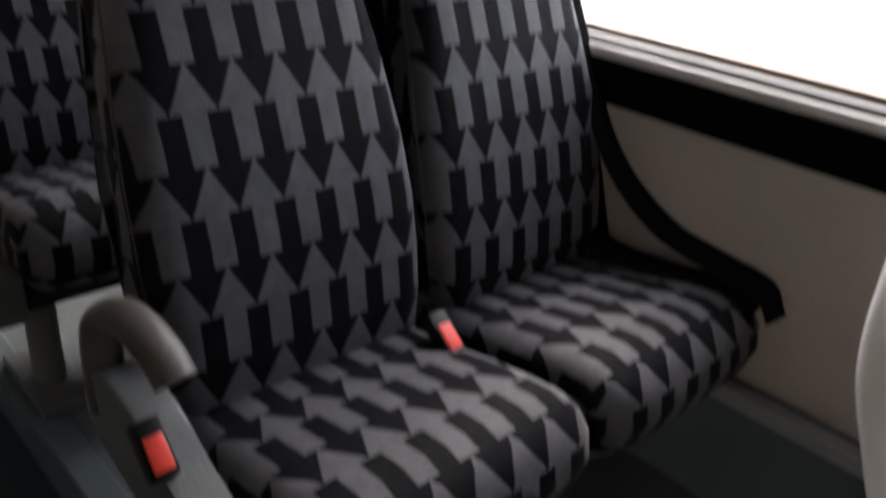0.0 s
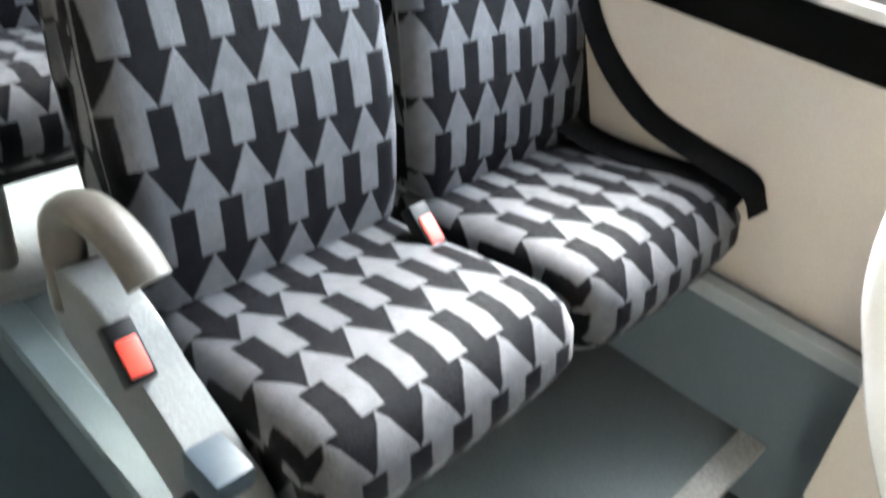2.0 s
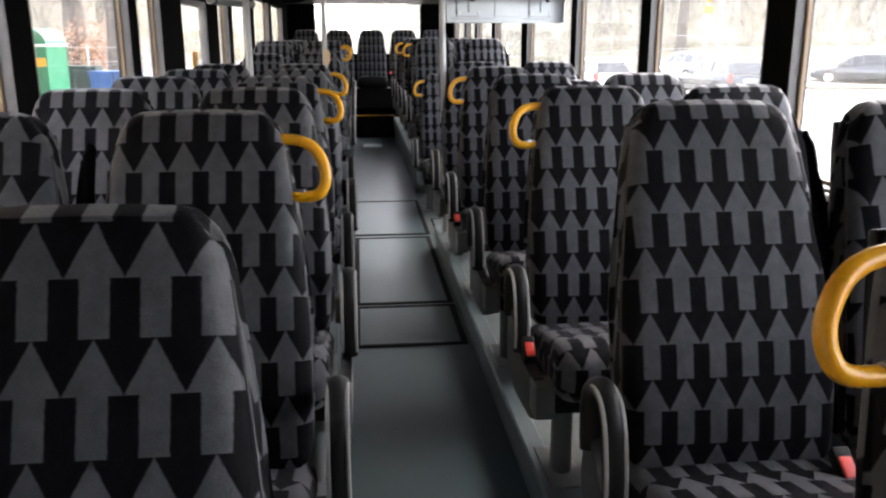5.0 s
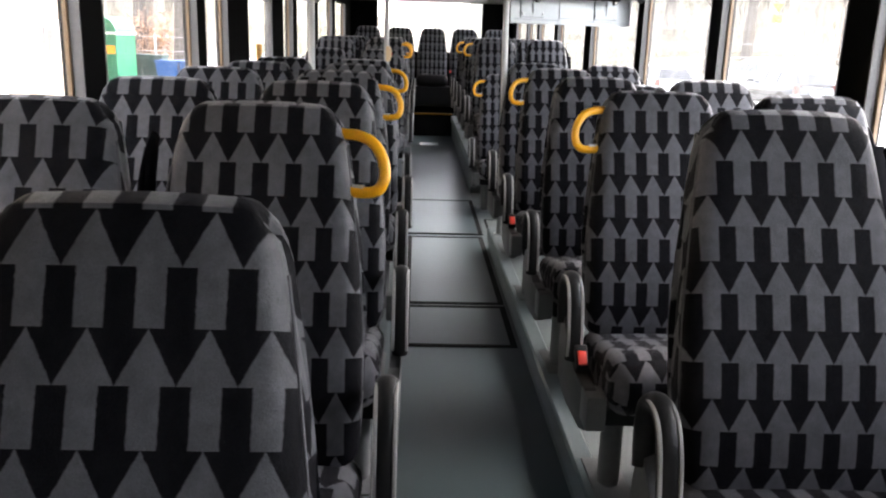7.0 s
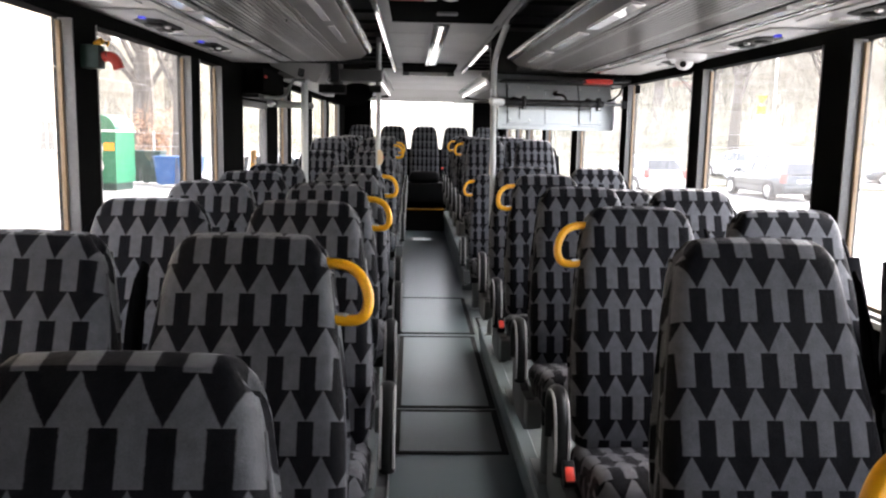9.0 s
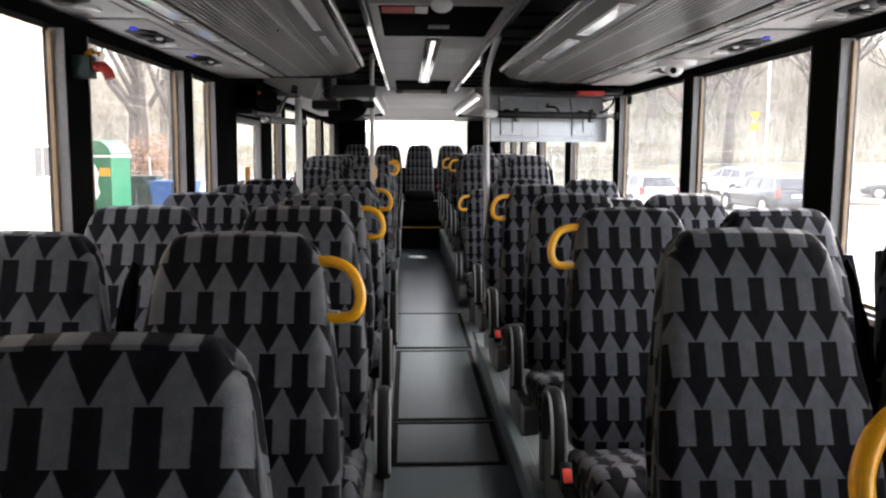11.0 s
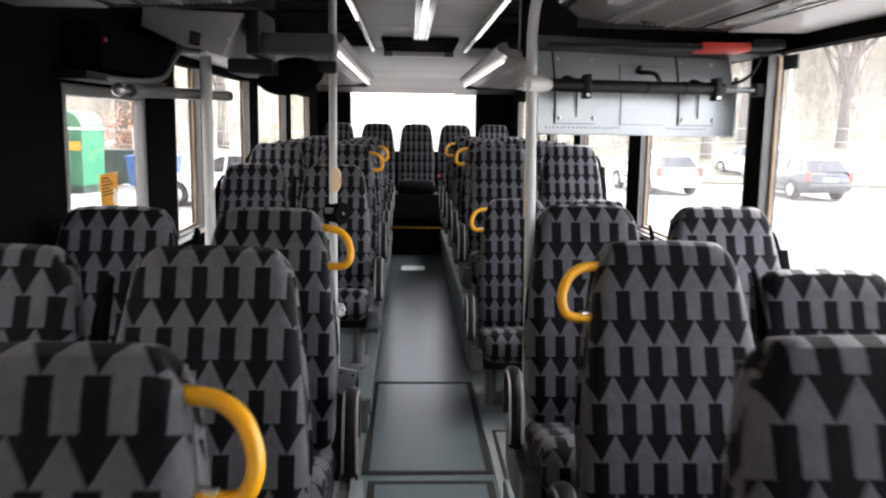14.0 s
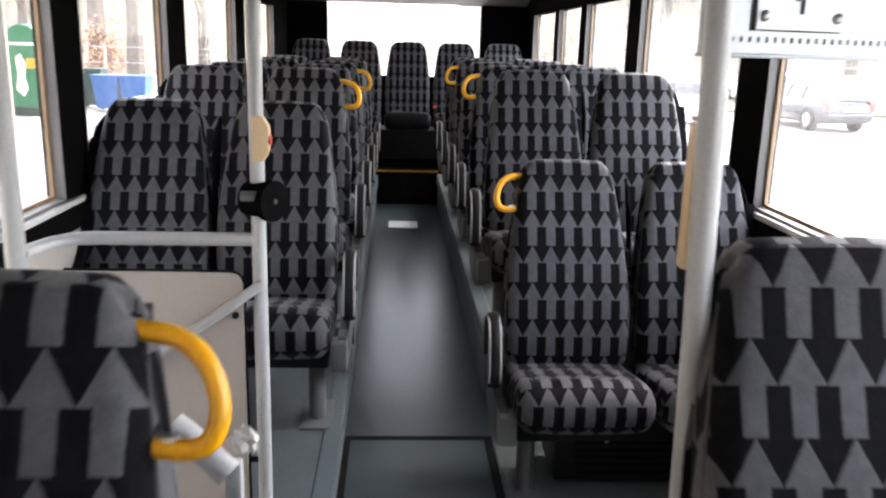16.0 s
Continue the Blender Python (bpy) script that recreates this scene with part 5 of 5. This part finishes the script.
def car(name, paint, label, wagon=True, length=4.6, width=1.8):
    """Front towards +y. Body and glasshouse are lofted along the length."""
    root = thing(name, label, "car", "parked cars")
    L, W = length / 4.6, width / 2
    # along the length: y, half width, sill height, waist height, crown of the bonnet or boot
    stations = [(-2.28, 0.72, 0.42, 0.74, 0.80), (-2.22, 0.86, 0.30, 0.84, 0.92), (-1.95, 0.95, 0.24, 0.90, 0.98), (-1.2, 1.0, 0.22, 0.92, 0.99), (0.0, 1.0, 0.22, 0.90, 0.97),
                (0.85, 0.99, 0.22, 0.87, 0.96), (1.35, 0.96, 0.23, 0.80, 0.90), (1.85, 0.90, 0.26, 0.72, 0.82), (2.18, 0.76, 0.30, 0.62, 0.70), (2.29, 0.60, 0.40, 0.56, 0.60)]
    rings = []
    for y, w, lo, hi, top in stations:
        x = w * W
        half = [(x * 0.88, lo), (x * 0.985, lo + 0.10), (x, (lo + hi) / 2), (x * 0.985, hi - 0.06), (x * 0.93, hi), (x * 0.62, top)]
        rings.append([Vector((a, y * L, z)) for a, z in half] + [Vector((-a, y * L, z)) for a, z in half[::-1]])
    b = loft(bmesh.new(), rings)
    body = part("body", b, paint, root)
    back = -2.12 if wagon else -1.55
    house = [(back, 0.93), (back + 0.34, 1.36), (back + 0.75, 1.45), (-0.35, 1.47), (0.15, 1.42), (0.42, 1.34), (1.12, 0.92)]
    rings = []
    for y, z in house:
        t = (z - 0.92) / 0.55
        x0, x1 = W * 0.93, W * (0.93 - 0.26 * t)
        rings.append([Vector((x0, y * L, 0.90)), Vector((x1, y * L, z - 0.03 * t)), Vector((x1 * 0.86, y * L, z)), Vector((-x1 * 0.86, y * L, z)), Vector((-x1, y * L, z - 0.03 * t)), Vector((-x0, y * L, 0.90))])
    part("cabin", loft(bmesh.new(), rings), paint, root)

    def side_x(z):
        return W * (0.93 - 0.26 * (z - 0.92) / 0.55)

    for s in (-1, 1):
        for q in ([(back + 0.25, 0.97), (back + 0.48, 1.34), (-0.98, 1.38), (-0.98, 0.96)], [(-0.90, 0.96), (-0.90, 1.385), (-0.08, 1.39), (-0.08, 0.96)], [(0.0, 0.96), (0.0, 1.385), (0.22, 1.33), (0.92, 0.96)]):
            b = bmesh.new()
            vs = [b.verts.new((s * (side_x(z) + 0.012), y * L, z)) for y, z in q] + [b.verts.new((s * (side_x(z) - 0.03), y * L, z)) for y, z in q]
            b.faces.new(vs[:4]), b.faces.new(vs[7:3:-1])
            for i in range(4):
                b.faces.new((vs[i], vs[4 + i], vs[4 + (i + 1) % 4], vs[(i + 1) % 4]))
            part("side_window", b, CARGLASS, root, smooth=False)
        part("roof_rail", boxes(((s * W * 0.56 - 0.015, (back + 0.8) * L, 1.462), (s * W * 0.56 + 0.015, 0.0, 1.50), 0.008)), STEEL, root)
    for pts, d, nm in (([(back - 0.005, 0.97), (back + 0.31, 1.335)], -0.014, "rear_window"), ([(1.05, 0.97), (0.45, 1.325)], 0.014, "windscreen")):
        b = bmesh.new()
        (ya, za), (yb, zb) = pts
        vs = [b.verts.new(p) for p in ((-W * 0.78, ya * L + d, za), (W * 0.78, ya * L + d, za), (W * 0.60, yb * L + d, zb), (-W * 0.60, yb * L + d, zb))]
        ws = [b.verts.new(v.co + Vector((0, -3 * d, -0.02))) for v in vs]
        b.faces.new(vs), b.faces.new(ws[::-1])
        for i in range(4):
            b.faces.new((vs[i], ws[i], ws[(i + 1) % 4], vs[(i + 1) % 4]))
        part(nm, b, CARGLASS, root, smooth=False)
    for s in (-1, 1):
        part("tail_light", boxes(((s * W * 0.82 - 0.09, -2.27 * L, 0.66), (s * W * 0.82 + 0.09, -2.12 * L, 0.98), 0.03)), TAILRED, root)
        part("headlight", boxes(((s * W * 0.68 - 0.17, 2.06 * L, 0.60), (s * W * 0.68 + 0.14, 2.20 * L, 0.72), 0.03)), PAPER, root)
        part("door_mirror", boxes(((s * (W + 0.07) - 0.09, 0.66, 0.92), (s * (W + 0.07) + 0.09, 0.78, 1.05), 0.035)), paint, root)
        part("side_trim", boxes(((s * (W + 0.003) - 0.012, -1.0 * L, 0.50), (s * (W + 0.003) + 0.012, 1.0 * L, 0.54), 0.004)), TYRE, root)
        for y in (-1.42 * L, 1.42 * L):
            b = bmesh.new()
            tube(b, [(s * (W - 0.24), y, 0.32), (s * (W - 0.2), y, 0.32), (s * (W - 0.04), y, 0.32), (s * (W + 0.004), y, 0.32)], [0.31, 0.325, 0.325, 0.30], 24, up=(0, 1, 0))
            wheel = part("wheel", b, TYRE, root)
            b = bmesh.new()
            tube(b, [(s * (W + 0.002), y, 0.32), (s * (W + 0.012), y, 0.32), (s * (W + 0.008), y, 0.32)], [0.215, 0.20, 0.05], 20, up=(0, 1, 0))
            part("rim", b, STEEL, wheel)
            b = bmesh.new()
            arch = [(y + 0.39 * math.cos(a), 0.32 + 0.39 * math.sin(a)) for a in (radians(18 * k) for k in range(11))]
            prism(b, arch + [(yy, zz) for yy, zz in ((y - 0.34, 0.22), (y + 0.34, 0.22))], min(s * (W - 0.05), s * (W + 0.001)), max(s * (W - 0.05), s * (W + 0.001)))
            part("wheel_arch", b, TYRE, root)
    part("rear_bumper", boxes(((-W * 0.84, -2.33 * L, 0.36), (W * 0.84, -2.18 * L, 0.60), 0.05)), paint, root)
    part("number_plate", boxes(((-0.26, -2.315 * L, 0.66), (0.26, -2.26 * L, 0.78))), PAPER, root)
    return root


car("parked_car", GREYPAINT, "dark grey estate car parked on the lot").matrix_basis = pose(13.5, 31.4, GZ, 0, 0, 5)
w = car("parked_car", WHITEPAINT, "white car parked on the pale asphalt", length=4.4)
w.matrix_basis = pose(9.0, 33.0, GZ, 0, 0, 8)
for x, y, r in ((16.5, 42.0, 10), (60, 35, 60), (66, 31, 60), (52, 30.5, 75)):
    copy_thing(w, pose(x, y, height(x, y), 0, 0, r))
copy_thing(w, pose(-4.9, 26.0, GZ, 0, 0, 80))
car("parked_car", REDCAR, "red car parked far across the lot", length=4.2).matrix_basis = pose(78, 53, height(78, 53), 0, 0, 60)
g = car("parked_car", GREYPAINT, "dark car parked by the trees", length=4.5)
g.matrix_basis = pose(24.0, 39.0, GZ, 0, 0, 60)


def grow(bm, rng, base, way, length, radius, depth):
    """A bare branch and what grows from it."""
    bend = Vector((rng.uniform(-1, 1), rng.uniform(-1, 1), rng.uniform(-0.2, 0.6))) * 0.22
    tip = base + (way + bend).normalized() * length
    mid = base + way * (length * 0.5) + bend * length * 0.1
    tube(bm, [base, mid, tip], [radius, radius * 0.8, radius * 0.55], 5 if depth > 2 else 3, up=(0.2, 0.9, 0.1))
    if depth == 0:
        return
    for i in range(rng.choice((2, 3, 3, 4))):
        t = rng.uniform(0.45, 1.0)
        start = base.lerp(tip, t)
        d = (way + Vector((rng.uniform(-1, 1), rng.uniform(-1, 1), rng.uniform(-0.25, 0.7))) * 0.85).normalized()
        grow(bm, rng, start, d, length * rng.uniform(0.5, 0.78), radius * 0.5, depth - 1)


TREES = []
for seed in (3, 8, 21):
    rng = random.Random(seed)
    root = thing("bare_tree", "tall leafless tree with fine brown twigs", "tree", "bare trees round the lot")
    b = bmesh.new()
    tube(b, [(0, 0, -0.3), (0.05, 0.02, 1.5), (0.0, 0.1, 3.4)], [0.26, 0.2, 0.16], 8)
    part("trunk", b, BARK, root)
    b = bmesh.new()
    for i in range(5):
        grow(b, rng, Vector((0.02, 0.06, 1.8 + 0.4 * i)), Vector((rng.uniform(-1, 1), rng.uniform(-1, 1), 1.1)).normalized(), rng.uniform(2.2, 3.4), 0.10, 4)
    part("crown", b, BARK, root)
    TREES.append(root)
rng = random.Random(5)
spots = [(16, 47), (20, 52), (25, 50), (29, 58), (18, 62), (35, 56), (24, 66), (40, 66), (30, 72), (46, 60), (24, 76), (22, 57), (33, 64), (27, 80), (38, 78),
         (-12.5, 45), (-15, 48), (-18, 56), (-14, 66), (-20, 70), (-24, 60), (60, 64), (70, 74), (110, 62), (118, 60), (126, 66), (135, 70)]
for i, (x, y) in enumerate(spots):
    m = pose(x, y, height(x, y), 0, 0, rng.uniform(0, 360)) @ Matrix.Diagonal([rng.uniform(0.9, 1.5)] * 3 + [1])
    if i < 3:
        TREES[i].matrix_basis = m
    else:
        o = copy_thing(TREES[i % 3], m)


def shrubs(name, label, lo, hi, count, tall, seed, mat, wide=0.5, coarse=1.0, thick=0.035, upright=False):
    """A tangle of small leaf blades and twigs over a strip."""
    rng = random.Random(seed)
    verts, faces = [], []
    for i in range(count):
        t = rng.random()
        x, y = lo[0] + (hi[0] - lo[0]) * t + rng.gauss(0, wide), lo[1] + (hi[1] - lo[1]) * t + rng.gauss(0, wide)
        z = height(x, y) + rng.random() ** (1.9 if upright else 1.3) * tall * (0.8 + 0.2 * math.sin(t * 37))
        a, r = rng.uniform(0, 6.3), rng.uniform(0.15, 0.6) * coarse
        p = Vector((x, y, z))
        u = Vector((math.cos(a), math.sin(a), rng.uniform(-0.4, 1.2))) * r
        if upright and i % 4:
            u = Vector((math.cos(a) * 0.35, math.sin(a) * 0.35, 1.0)) * r * 1.5
        v = Vector((-math.sin(a), math.cos(a), rng.uniform(0.2, 1.0))) * thick
        k = len(verts)
        verts += [p - u, p + v, p + u, p - v * 0.4]
        faces.append((k, k + 1, k + 2, k + 3))
    me = bpy.data.meshes.new(name)
    me.from_pydata(verts, [], faces)
    me.materials.append(mat)
    return tagged(new(name, me), label, "shrub", kind="stuff")


HEDGE = surface("winter_hedge", (0.07, 0.08, 0.04), 0.8, grain=2, spread=0.4)
# twig brown lightened far past the bark, so haze sits in the colour
SCRUB = surface("haze_pale_scrub", (0.425, 0.39, 0.325), 0.9, grain=2, spread=0.3)
shrubs("hedge", "dark winter hedge in front of the houses", (60, 56), (84, 50), 2200, 2.2, 11, HEDGE)
shrubs("woodland", "leafless woodland behind the lot, haze put into its pale colour", (19, 72), (62, 66), 150000, 12, 12, SCRUB, 4.5, 0.75, 0.021, True)
shrubs("scrub", "leafless scrub on the bank, its brown paled for haze", (12, 57), (50, 53), 14000, 3.5, 15, SCRUB, 1.5, 0.8, 0.02, True)
shrubs("woodland", "leafless woodland behind the containers, haze put into its pale colour", (-46, 66), (-18, 70), 90000, 12, 13, SCRUB, 4.5, 0.75, 0.022, True)
COPPER = surface("copper_beech_leaves", (0.36, 0.21, 0.13), 0.8, grain=2, spread=0.4)
shrubs("shrub", "copper-brown leafy shrubs behind the rail fence", (-15.6, 47.5), (-13.2, 47.5), 2200, 3.3, 19, COPPER, 0.7, 0.45, 0.04)
shrubs("hedge", "low hedge beside the lot", (26, 40), (40, 37), 900, 1.2, 14, HEDGE)


def house(x, y, w, d, h, turn, wall, label):
    root = thing("house", label, "house", "houses across the lot")
    part("wall", boxes(((-w / 2, -d / 2, -1), (w / 2, d / 2, h), 0.02)), wall, root, smooth=False)
    b = bmesh.new()
    prism(b, [(-d / 2 - 0.5, h + 0.02), (0, h + d * 0.32), (d / 2 + 0.5, h + 0.02), (d / 2 + 0.5, h + 0.2), (0, h + d * 0.32 + 0.22), (-d / 2 - 0.5, h + 0.2)], -w / 2 - 0.4, w / 2 + 0.4, "x")
    roof = part("roof", b, TILE, root, smooth=False)
    part("chimney", boxes(((w * 0.2, -0.4, h + d * 0.25), (w * 0.2 + 0.8, 0.4, h + d * 0.32 + 1.0))), RENDER_WALL, roof, smooth=False)
    n = max(2, int(w / 3.2))
    for i in range(n):
        for z in ([0.4] if h < 3 else [1.0, 3.8]):
            cx = -w / 2 + w * (i + 0.5) / n
            wn_ = part("window", boxes(((cx - 0.65, -d / 2 - 0.04, z), (cx + 0.65, -d / 2 + 0.02, z + 1.4), 0.01)), WHITE_WALL, root, smooth=False)
            part("pane", boxes(((cx - 0.55, -d / 2 - 0.055, z + 0.1), (cx + 0.55, -d / 2 - 0.042, z + 1.3))), CARGLASS, wn_, smooth=False)
    root.matrix_basis = pose(x, y, height(x, y), 0, 0, turn)
    return root


house(84, 62, 22, 9, 2.1, -52, WHITE_WALL, "white house with orange tiled roof across the lot")
house(70, 80, 16, 10, 6.5, -48, RENDER_WALL, "pale yellow two-storey house with orange roof")
house(104, 66, 20, 10, 6.5, -58, RENDER_WALL, "pale yellow two-storey house with orange roof")

# cream building on the door side, made taller out of view to block sky light
t = thing("depot_building", "long cream rendered building beside the lot", "building")
part("wall", boxes(((-22, -20, GZ), (-9.6, 25.7, 8.6))), RENDER_WALL, t, smooth=False)
part("roof", boxes(((-22.3, -20.3, 8.6), (-9.3, 26.0, 8.9))), WHITE_WALL, t, smooth=False)
for i in range(7):
    y = 23.64 - i * 5.2
    if i % 3 == 1:
        dr = part("roller_door", boxes(((-9.62, y - 1.6, GZ), (-9.57, y + 1.6, 2.4))), WHITE_WALL, t, smooth=False)
        for j in range(6):
            part("door_slat", boxes(((-9.57, y - 1.55, GZ + 0.1 + j * 0.53), (-9.55, y + 1.55, GZ + 0.56 + j * 0.53), 0.01)), WHITE_WALL, dr, smooth=False)
    else:
        for yw in (y, y - 1.4):
            wf = part("window", boxes(((-9.62, yw - 0.55, 0.58), (-9.56, yw + 0.55, 1.46), 0.01)), WHITE_WALL, t, smooth=False)
            for k2 in (-0.25, 0.25):
                part("pane", boxes(((-9.56, yw + k2 - 0.21, 0.64), (-9.55, yw + k2 + 0.21, 1.40))), DULLGLASS, wf, smooth=False)

t = thing("recycling_container", "tall green recycling container with arched top", "container")
b = bmesh.new()
arch = [(-0.62, 0.25), (0.62, 0.25), (0.62, 2.0)] + [(0.66 * math.cos(a), 2.0 + 0.55 * math.sin(a)) for a in (radians(18 * i) for i in range(11))] + [(-0.62, 2.0)]
prism(b, arch, -0.75, 0.75, "y", 0.02)
part("shell", b, GREEN, t, smooth=False)
part("foot", boxes(((-0.55, -0.65, 0.0), (0.55, 0.65, 0.25))), DARKGREEN, t)
part("slot_band", boxes(((-0.67, -0.765, 1.98), (0.67, 0.765, 2.05), 0.01)), WHITE_WALL, t)
part("notice", boxes(((0.12, -0.762, 1.35), (0.58, -0.751, 1.62))), SIGNYEL, t, "yellow notice")
b = bmesh.new()
prism(b, [(-0.32, 0.75), (-0.05, 0.55), (0.12, 0.8), (0.02, 1.1), (0.10, 1.45), (-0.08, 1.75), (-0.28, 1.6), (-0.22, 1.2)], -0.760, -0.751, "y")
part("emblem", b, WHITE_WALL, t, "white painted emblem")
t.matrix_basis = pose(-10.5, 29.4, GZ, 0, 0, -12) @ Matrix.Diagonal((0.86, 0.8, 1.0, 1))


def bin_(x, y, mat, label, h=1.05):
    t = thing("wheeled_bin", label, "bin", "wheeled bins")
    b = bmesh.new()
    lo = [b.verts.new((sx * 0.30, sy * 0.33, 0.1)) for sx, sy in ((-1, -1), (1, -1), (1, 1), (-1, 1))]
    hi = [b.verts.new((sx * 0.40, sy * 0.42, h)) for sx, sy in ((-1, -1), (1, -1), (1, 1), (-1, 1))]
    b.faces.new(lo), b.faces.new(hi[::-1])
    for i in range(4):
        b.faces.new((lo[i], hi[i], hi[(i + 1) % 4], lo[(i + 1) % 4]))
    part("body", b, mat, t, smooth=False)
    part("lid", boxes(((-0.43, -0.46, h + 0.002), (0.43, 0.45, h + 0.07), 0.02)), mat, t)
    for s in (-1, 1):
        b = bmesh.new()
        tube(b, [(s * 0.3, 0.33, 0.11), (s * 0.36, 0.33, 0.11)], 0.11, 14, up=(0, 1, 0))
        part("wheel", b, TYRE, t)
    t.matrix_basis = pose(x, y, GZ)


bin_(-9.1, 31.2, BLUE, "blue wheeled bin beside the green container")
bin_(-8.25, 31.2, BLUE, "blue wheeled bin beside the green container")
bin_(-10.75, 32.4, DARKGREEN, "dark green wheeled bin beside the container", 1.2)
bin_(-9.95, 32.2, DARKGREEN, "dark green wheeled bin beside the container", 1.2)
t = thing("orange_container", "orange open-topped container on the lot", "container")
b = bmesh.new()
lo = [b.verts.new((sx * 0.55, sy * 0.5, 0)) for sx, sy in ((-1, -1), (1, -1), (1, 1), (-1, 1))]
hi = [b.verts.new((sx * 0.75, sy * 0.6, 0.62)) for sx, sy in ((-1, -1), (1, -1), (1, 1), (-1, 1))]
b.faces.new(lo), b.faces.new(hi[::-1])
for i in range(4):
    b.faces.new((lo[i], hi[i], hi[(i + 1) % 4], lo[(i + 1) % 4]))
ORANGE = surface("orange_plastic", (0.75, 0.16, 0.03), 0.5)
part("tub", b, ORANGE, t, smooth=False)
part("rim", boxes(((-0.79, -0.64, 0.62), (0.79, 0.64, 0.68), 0.02)), ORANGE, t)
t.matrix_basis = pose(23.4, 21.2, GZ, 0, 0, -40)


def post_sign(x, y, label, two):
    t = thing("road_sign", label, "road sign")
    z = height(x, y)
    b = bmesh.new()
    rod(b, (x, y, z), (x, y, z + 3.4), 0.05, 8)
    part("post", b, STEEL, t)
    b = bmesh.new()
    prism(b, [(-0.34, 3.4), (0.34, 3.4), (0, 2.84)], -0.03, 0.03, "y", 0.01)
    o = part("plate", b, SIGNYEL, t)
    o.matrix_local = pose(x, y - 0.08, z, 0, 0, -18)
    if two:
        b = boxes(((-0.26, -0.03, 2.3), (0.26, 0.03, 2.76), 0.01))
        o = part("lower_plate", b, SIGNYEL, t)
        o.matrix_local = pose(x, y - 0.08, z, 0, 0, -18)


post_sign(21.0, 50.5, "yellow triangular sign on a post on the bank", True)
post_sign(50.0, 28.6, "yellow sign on a post across the lot", True)


def fence(points, label):
    t = thing("fence", label, "fence")
    for i, (x, y) in enumerate(points):
        z = height(x, y)
        b = bmesh.new()
        rod(b, (x, y, z), (x, y, z + 1.9), 0.045, 8)
        part("post", b, STEEL, t)
        if i:
            px, py = points[i - 1]
            pz = height(px, py)
            for h in (0.5, 1.1, 1.8):
                b = bmesh.new()
                rod(b, (px, py, pz + h), (x, y, z + h), 0.010, 6)
                part("wire", b, STEEL, t)


fence([(8 + 4.0 * i, 46.5 - 0.5 * i) for i in range(9)], "steel post fence along the bank")
fence([(-24 + 3.5 * i, 44.0) for i in range(7)], "steel rail fence behind the bins")
t = thing("lamp_post", "tall pale street lamp post at the lot edge", "street lamp")
b = bmesh.new()
rod(b, (18.5, 43, GZ), (18.5, 43, 6.5), 0.06, 10)
part("post", b, STEEL, t)
part("head", boxes(((18.0, 42.85, 6.5), (18.9, 43.15, 6.65), 0.03)), SHELL, t)
